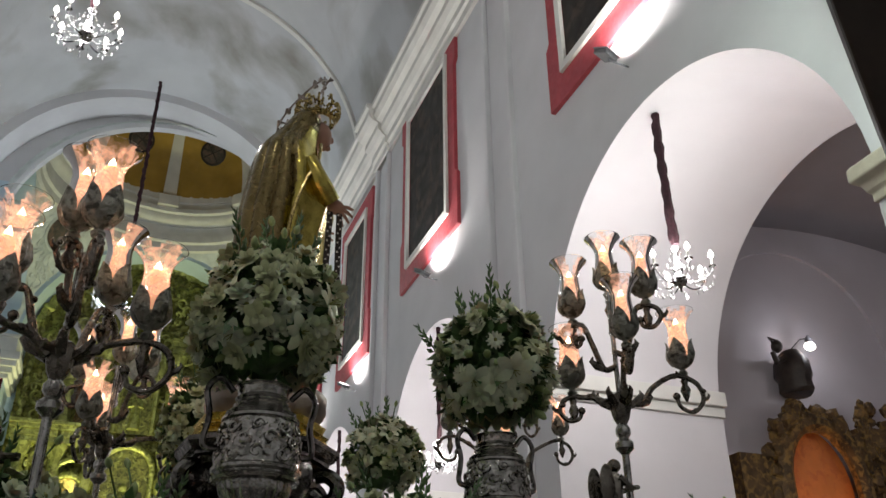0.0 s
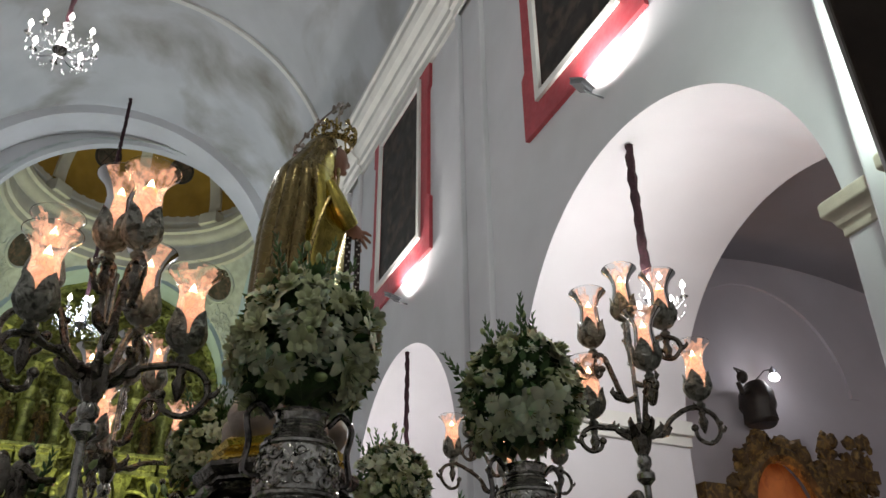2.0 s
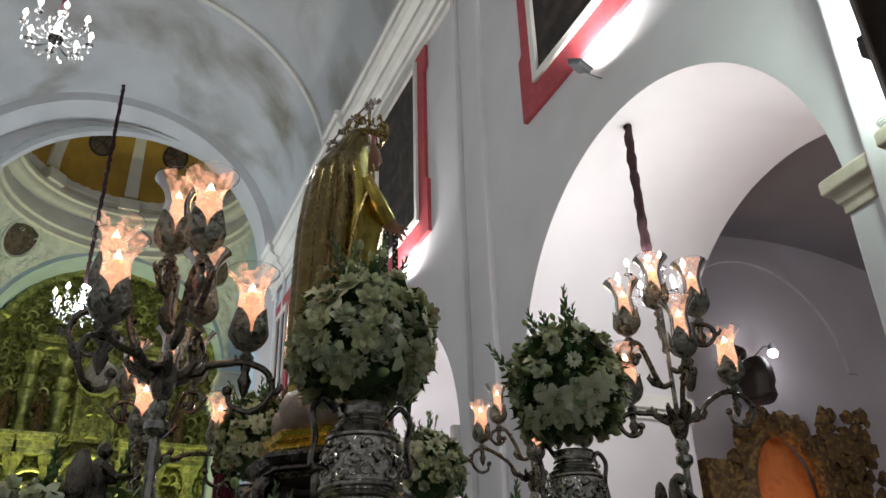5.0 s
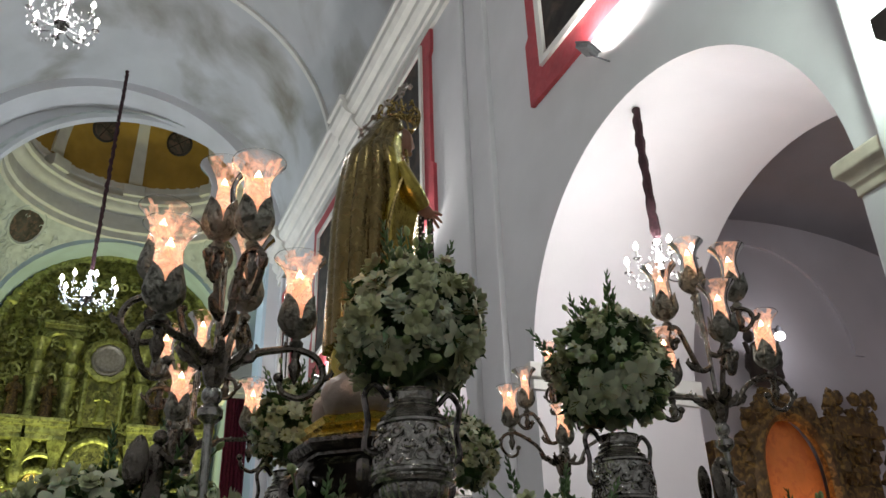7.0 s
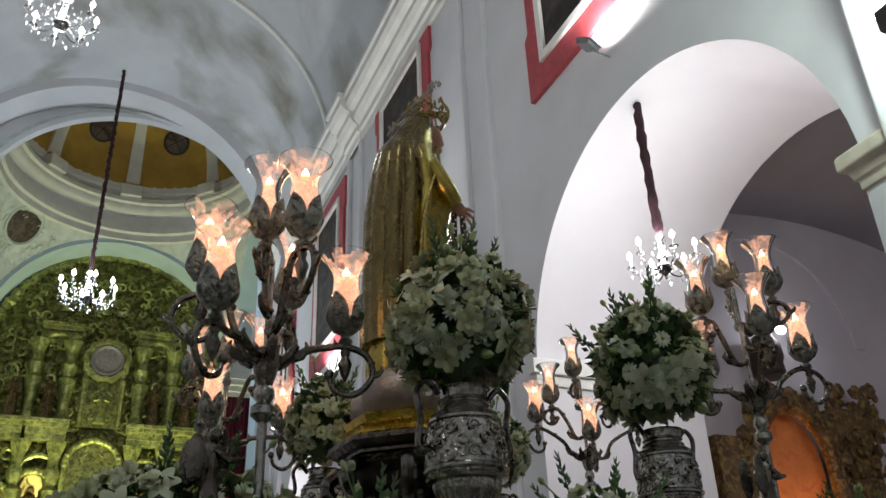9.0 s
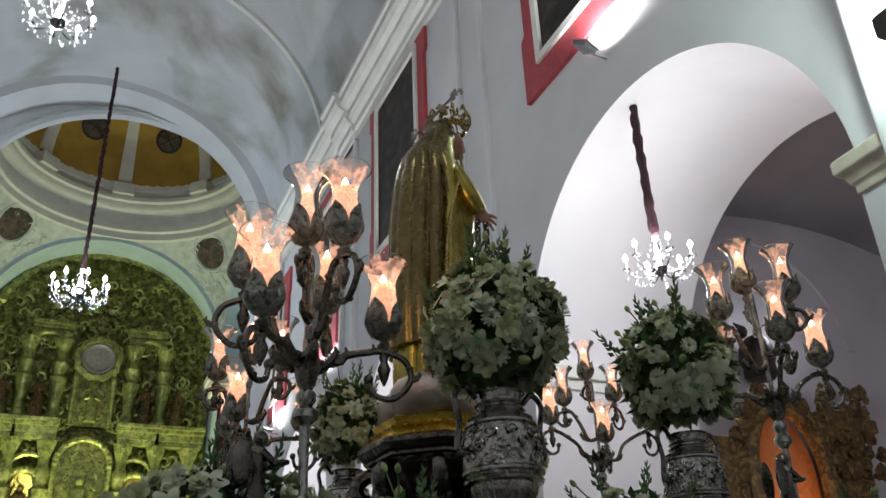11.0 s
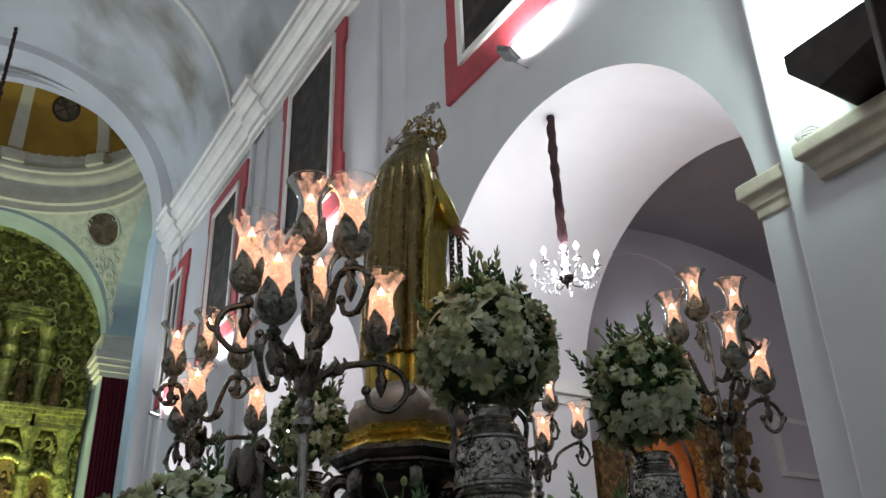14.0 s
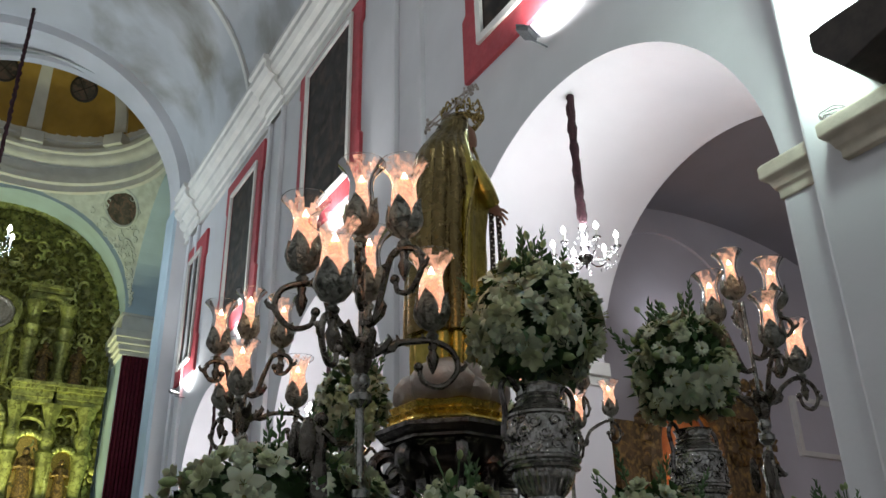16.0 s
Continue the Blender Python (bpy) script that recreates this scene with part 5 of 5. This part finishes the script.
def bouquet(at, rx, rz, count, seed, label, spikes=5, scale=1.0, dome=-0.75, squash=1.0, name="bouquet"):
    b = empty(name, at, label, "flowers", "float flowers")
    rnd = random.Random(seed)
    fo = bmesh.new()
    for i in range(int(count * 5.5)):
        d = Vector((rnd.gauss(0, 1), rnd.gauss(0, 1), rnd.gauss(0, 1))).normalized()
        if d.z < dome:
            continue
        q = Vector((d.x * rx, d.y * rx * squash, d.z * rz)) * rnd.uniform(0.6, 0.97)
        leaf_blade(fo, q, d + Vector((rnd.gauss(0, 0.5), rnd.gauss(0, 0.5), rnd.gauss(0, 0.5))), rnd.uniform(0.03, 0.055) * scale, rnd.uniform(0.008, 0.016) * scale)
    ball(fo, (0, 0, 0), rx * 0.62, (1, squash, rz / rx), 14, 10, rough=0.5)
    part("foliage", fo, GREEN, b, "dark green leaves")["kind"] = "stuff"
    placed = 0
    pts = []
    for i in range(count * 20):
        if placed >= count:
            break
        d = Vector((rnd.gauss(0, 1), rnd.gauss(0, 1), rnd.gauss(0, 1))).normalized()
        if d.z < dome:
            continue
        q = Vector((d.x * rx, d.y * rx * squash, d.z * rz)) * rnd.uniform(0.86, 1.06)
        if any((q - w).length < 0.026 * scale for w in pts):
            continue
        pts.append(q)
        kind = rnd.choices(("daisy", "lily", "rose", "bud"), (2.6, 2.2, 5.5, 1.5))[0]
        me = FLOWERS[kind, rnd.randrange(3)]
        ob = new({"daisy": "daisy", "lily": "lily", "rose": "rosette", "bud": "flower_bud"}[kind], me)
        ob.parent = b
        k = scale * rnd.uniform(0.72, 1.1) * (0.88 if kind == "lily" else 1.0)
        nrm = (d + Vector((rnd.gauss(0, 0.28), rnd.gauss(0, 0.28), rnd.gauss(0, 0.28)))).normalized()
        ob.matrix_local = Matrix.Translation(q) @ Vector((0, 0, 1)).rotation_difference(nrm).to_matrix().to_4x4() @ Matrix.Rotation(rnd.uniform(0, 6), 4, "Z") @ Matrix.Scale(k, 4)
        placed += 1
    for i in range(spikes):
        a = rnd.uniform(0, 6.28)
        e = rnd.uniform(0.2, 1.45)
        d = Vector((math.cos(a) * math.cos(e), math.sin(a) * math.cos(e), math.sin(e)))
        sb = bmesh.new()
        spike(sb, Vector((d.x * rx, d.y * rx * squash, d.z * rz)) * 0.92, d + Vector((0, 0, 1.2)), rnd.uniform(0.10, 0.16) * scale, 0.016 * scale)
        part("flower_spire", sb, GREEN, b, "dark green bud spire")
    for i in range(max(2, spikes // 2)):
        a, e = rnd.uniform(0, 6.28), rnd.uniform(0.7, 1.4)
        d = Vector((math.cos(a) * math.cos(e), math.sin(a) * math.cos(e), math.sin(e)))
        p = Vector((d.x * rx, d.y * rx * squash, d.z * rz))
        tip = p + d * rnd.uniform(0.04, 0.08) * scale + Vector((rnd.gauss(0, 0.015), rnd.gauss(0, 0.015), 0.02))
        part("stalk", tube(bmesh.new(), [p * 0.8, p, tip], 0.002, n=5), GREEN, b)
        ob = new("flower_bud", FLOWERS["bud", 0])
        ob.parent = b
        ob.matrix_local = Matrix.Translation(tip) @ Vector((0, 0, 1)).rotation_difference(tip - p).to_matrix().to_4x4() @ Matrix.Scale(0.7 * scale, 4)
    return b


BQ = "round bouquet of white daisies, lilies and buds in a silver vase"
silver_vase((0.87, 1.94, DECK + 0.07), 0.94)
bouquet((0.868, 1.937, 2.475), 0.155, 0.170, 165, 11, BQ, 9, 0.95)
silver_vase((1.45, 1.93, DECK + 0.07), 0.82)
bouquet((1.456, 1.937, 2.455), 0.142, 0.158, 150, 12, BQ, 10, 0.9)
silver_vase((0.945, 2.95, DECK + 0.16), 0.8)
bouquet((0.945, 2.95, 2.51), 0.115, 0.150, 120, 13, BQ, 6, 0.75)
silver_vase((1.60, 2.95, DECK + 0.12), 0.8)
bouquet((1.60, 2.95, 2.48), 0.130, 0.145, 120, 14, BQ, 6, 0.75)
for x, y, h in ((0.87, 1.94, 0.07), (1.45, 1.93, 0.07), (0.945, 2.95, 0.16), (1.60, 2.95, 0.12)):
    tagged(part("vase_stand", lathe(bmesh.new(), [(0.09, 0), (0.09, h * 0.15), (0.05, h * 0.35), (0.055, h * 0.8), (0.07, h)], (x, y, DECK), n=16), SILVER_DARK), "small dark silver stand under a vase", "stand", "vase stands")
HB = "low bank of white lilies and foliage along the float edge"
bouquet((0.33, 2.22, DECK + 0.08), 0.27, 0.12, 95, 15, HB, 6, 0.85, dome=-0.1, squash=0.5, name="flower_bank")
bouquet((0.66, 2.00, DECK + 0.03), 0.12, 0.10, 26, 16, HB, 3, 0.8, dome=-0.1, squash=0.8, name="flower_bank")
bouquet((1.18, 1.88, DECK + 0.05), 0.15, 0.10, 36, 17, HB, 5, 0.8, dome=-0.1, squash=0.6, name="flower_bank")
bouquet((2.14, 1.92, DECK + 0.06), 0.17, 0.11, 36, 18, HB, 6, 0.8, dome=-0.1, squash=0.6, name="flower_bank")


# ---------------------------------------------------------------- pedestal and statue
PX, PY = 1.025, 2.51
pd = empty("statue_pedestal", (PX, PY, DECK), "dark silver scrolled pedestal with a gilded octagonal slab", "pedestal")
part("core", lathe(bmesh.new(), [(0.20, 0), (0.20, 0.04), (0.12, 0.08), (0.08, 0.18), (0.11, 0.30), (0.15, 0.35), (0.19, 0.38), (0.20, 0.40), (0.215, 0.405), (0.215, 0.415), (0.23, 0.42), (0.245, 0.44), (0.245, 0.455), (0.23, 0.457)], n=8, start=0.39), SILVER_DARK, pd, smooth=False)
part("collar", lathe(bmesh.new(), [(0.13, 0.20), (0.16, 0.22), (0.14, 0.25)], n=32, wave=lambda a, h, k: 1 + 0.06 * math.sin(12 * a)), SILVER_DARK, pd)
for k in range(8):
    a = k * math.pi / 4 + 0.3
    u = Vector((math.cos(a), math.sin(a), 0))
    pts = [u * 0.10 + Vector((0, 0, 0.04))] + [u * (0.17 + 0.05 * math.cos(t)) + Vector((0, 0, 0.12 + 0.05 * math.sin(t))) for t in (-1.6, -0.6, 0.4, 1.4)] + [u * 0.14 + Vector((0, 0, 0.24))] + [u * (0.20 + 0.045 * math.cos(t)) + Vector((0, 0, 0.33 + 0.045 * math.sin(t))) for t in (3.6, 4.6, 5.6, 6.6, 7.6, 8.4)]
    part("volute", tube(bmesh.new(), curve_pts(pts, 44), 0.024, n=8), SILVER_DARK, pd, "scrolled silver bracket")
slab = lathe(bmesh.new(), [(0.205, 0.457), (0.215, 0.47), (0.20, 0.49), (0.21, 0.50), (0.19, 0.515), (0.20, 0.535), (0.185, 0.545)], n=8, start=0.39)
part("slab", slab, LEAF, pd, "bright gilded octagonal slab", smooth=False)


pd.scale = (0.93, 0.93, 0.844)


def statue(base, h):
    """Robed and crowned figure facing +x, one mesh."""
    bm = bmesh.new()
    # cloud boss under the feet
    for x, y, z, r in ((0, 0, 0.01, 0.15), (-0.10, -0.07, 0.0, 0.11), (0.07, -0.07, -0.01, 0.09), (-0.08, 0.08, 0.0, 0.10), (0.07, 0.08, -0.01, 0.09), (-0.02, -0.11, -0.02, 0.07)):
        ball(bm, (x, y, z + 0.05), r, (1, 1, 0.72), 16, 10, mi=4, rough=0.12)
    # height, back, front, half width
    rings = [(0.00, -0.150, 0.090, 0.120), (0.05, -0.152, 0.100, 0.122), (0.108, -0.150, 0.108, 0.124), (0.112, -0.172, 0.112, 0.142), (0.16, -0.172, 0.118, 0.140), (0.22, -0.170, 0.122, 0.138), (0.28, -0.168, 0.126, 0.136), (0.34, -0.166, 0.130, 0.135), (0.40, -0.164, 0.136, 0.134), (0.46, -0.162, 0.136, 0.134), (0.52, -0.160, 0.144, 0.134), (0.56, -0.156, 0.152, 0.134), (0.60, -0.150, 0.148, 0.133), (0.64, -0.145, 0.134, 0.132), (0.68, -0.138, 0.116, 0.130), (0.72, -0.130, 0.100, 0.124), (0.76, -0.120, 0.086, 0.112), (0.79, -0.100, 0.082, 0.094), (0.82, -0.076, 0.084, 0.078), (0.85, -0.052, 0.088, 0.070), (0.88, -0.034, 0.092, 0.066), (0.91, -0.014, 0.094, 0.058), (0.935, 0.010, 0.088, 0.044), (0.95, 0.04, 0.075, 0.02)]
    rows = []
    n = 144
    def crease(t):
        return 1 - abs(math.sin(t)) ** 0.6
    for z, back, front, side in rings:
        row = []
        for i in range(n):
            a = 2 * math.pi * i / n
            c, s = math.cos(a), math.sin(a)
            mid, half = (back + front) / 2, (front - back) / 2
            k = min(1.0, max(0.0, (0.92 - z) / 0.22))
            b = max(0.0, min(1.0, (0.35 - c) * 2))
            f = 1 + k * (0.20 * b * (0.3 - crease(7.5 * a + 0.5 * z + 0.3 * math.sin(4 * z)) * (0.6 + 0.4 * math.sin(3 * a + 1))) + (1 - b) * 0.13 * (crease(4.5 * a + 1.8 * math.sin(3 * z + 1)) - 0.35))
            f += 0.012 * noise.noise(Vector((c * 4, s * 4, z * 6)))
            row.append(bm.verts.new((mid + half * c * f, side * s * f, z * h + 0.10)))
        rows.append(row)
    for k, (p, q) in enumerate(zip(rows, rows[1:])):
        z = rings[k][0]
        edge = 103 - 40 * max(0.0, z - 0.42) - 110 * max(0.0, z - 0.70)
        for i in range(n):
            j = (i + 1) % n
            a = (i + 0.5) / n * 360
            off = min(a, 360 - a)
            bm.faces.new((p[i], p[j], q[j], q[i])).material_index = 1 if z < 0.11 or (off < edge and z < 0.83) else 0
    bm.faces.new(rows[-1])
    top = 0.10
    for s in (-1, 1):
        # sleeve and open palm held out, fingers spread
        tube(bm, curve_pts([(0.03, s * 0.105, 0.70 * h + top), (0.075, s * 0.118, 0.62 * h + top), (0.120, s * 0.10, 0.575 * h + top)], 12), [0.030 + 0.0008 * min(i, 6) for i in range(13)], n=12, mi=1)
        hx, hy, hz = 0.140, s * 0.095, 0.578 * h + top
        ball(bm, (hx, hy, hz - 0.012), 0.026, (1.25, 0.55, 1.1), 10, 8, mi=2)
        for k in range(4):
            u = Vector((math.cos(0.15 - 0.42 * k), 0, math.sin(0.15 - 0.42 * k)))
            p = Vector((hx, hy, hz - 0.010)) + u * 0.02
            tube(bm, [p, p + u * 0.026, p + u * 0.047 - Vector((0, 0, 0.008))], [0.0075, 0.0065, 0.004], n=6, mi=2)
        tube(bm, [(hx, hy - s * 0.01, hz), (hx + 0.02, hy - s * 0.02, hz + 0.018)], [0.008, 0.005], n=6, mi=2)
        # gilt hem where the mantle opens
        tube(bm, curve_pts([(0.085, s * 0.055, 0.80 * h + top), (0.060, s * 0.112, 0.70 * h + top), (0.010, s * 0.136, 0.60 * h + top), (-0.030, s * 0.138, 0.45 * h + top), (-0.045, s * 0.136, 0.28 * h + top), (-0.055, s * 0.138, 0.12 * h + top)], 32), 0.0065, n=6, mi=3)
    # head and face in profile
    ball(bm, (0.096, 0, 0.862 * h + top), 0.048, (0.95, 0.82, 1.2), 18, 12, mi=2)
    ball(bm, (0.141, 0, 0.860 * h + top), 0.010, (1, 0.7, 1.5), 8, 6, mi=2)
    ball(bm, (0.126, 0, 0.826 * h + top), 0.014, (1, 0.9, 0.8), 8, 6, mi=2)
    tube(bm, [(0.075, 0, 0.84 * h + top), (0.045, 0, 0.76 * h + top)], 0.028, n=10, mi=2)
    # dark woven strap in two falls from the hand
    for s in (-0.020, 0.014):
        for k in range(26):
            z = 0.545 * h + top - 0.0165 * k
            x = 0.140 + s + 0.0003 * k * (1 if s > 0 else -1)
            box(bm, x - 0.010, x + 0.010, -0.101, -0.096, z - 0.0164, z, mi=5)
            ball(bm, (x + (0.004 if k % 2 else -0.004), -0.102, z - 0.008), 0.0035, u=5, v=4, mi=6)
    # crown: band, arches and pierced sprays
    cz, cx = 0.925 * h + top, 0.082
    lathe(bm, [(0.062, -0.016), (0.070, -0.004), (0.066, 0.010)], (cx, 0, cz), n=24, mi=3, caps=False)
    rnd = random.Random(6)
    for k in range(10):
        a = k * math.pi / 5
        c, s = math.cos(a), math.sin(a)
        tube(bm, curve_pts([(cx + 0.066 * c, 0.066 * s, cz), (cx + 0.084 * c, 0.084 * s, cz + 0.035), (cx + 0.074 * c, 0.074 * s, cz + 0.066), (cx + 0.060 * c, 0.060 * s, cz + 0.058)], 12), 0.0042, n=5, mi=3)
    for k in range(210):
        a, t = rnd.uniform(0, 6.28), rnd.random()
        r = 0.068 + 0.016 * math.sin(t * 2.6)
        ball(bm, (cx + r * math.cos(a), r * math.sin(a), cz + 0.070 * t * (0.75 + 0.25 * math.cos(5 * a))), rnd.uniform(0.003, 0.0065), u=5, v=4, mi=3)
    # slim silver halo ring with flower stars, tilted behind the crown
    hc, d = Vector((0.020, 0, cz + 0.045)), Vector((0.62, 0, 0.78))
    y = Vector((0, 1, 0))
    ring = [hc + d * 0.128 * math.cos(t * math.pi / 18) + y * 0.128 * math.sin(t * math.pi / 18) for t in range(37)]
    tube(bm, ring, 0.0035, n=6, mi=4)
    for k in range(0, 36, 3):
        for i in range(5):
            ball(bm, ring[k] + Vector((rnd.gauss(0, 0.007), rnd.gauss(0, 0.007), rnd.gauss(0, 0.007))), rnd.uniform(0.004, 0.008), u=6, v=4, mi=4)
    tube(bm, [hc + d * 0.125, (cx + 0.01, 0, cz + 0.04)], 0.0035, n=5, mi=4)
    tube(bm, [hc - d * 0.125, (-0.01, 0, cz - 0.05)], 0.004, n=5, mi=4)
    ob = part("crowned_statue", bm, [MANTLE, TUNIC, FLESH, CROWN, ROCK, DARK, MOULD])
    ob.location = base
    ob.scale = (0.93, 0.93, 1.0)
    return tagged(ob, "gilded robed statue with a pierced gold crown", "statue")


statue((PX + 0.02, PY - 0.01, DECK + 0.46), 1.074)

# the float was drawn in its own measure: set it down on the church floor
SET_DOWN = Matrix.Translation((0.7496, 1.284, 2.3206)) @ Matrix.Rotation(radians(FLOAT_TURN), 4, "Z") @ Matrix.Scale(FLOAT_SCALE, 4) @ Matrix.Translation((-1.2334, -2.0812, -2.6881))
for ob in [o for o in bpy.data.objects if o not in ASHORE and o.parent is None]:
    ob.matrix_world = SET_DOWN @ ob.matrix_basis
    if ob.type == "LIGHT":
        ob.data.energy *= FLOAT_SCALE ** 2
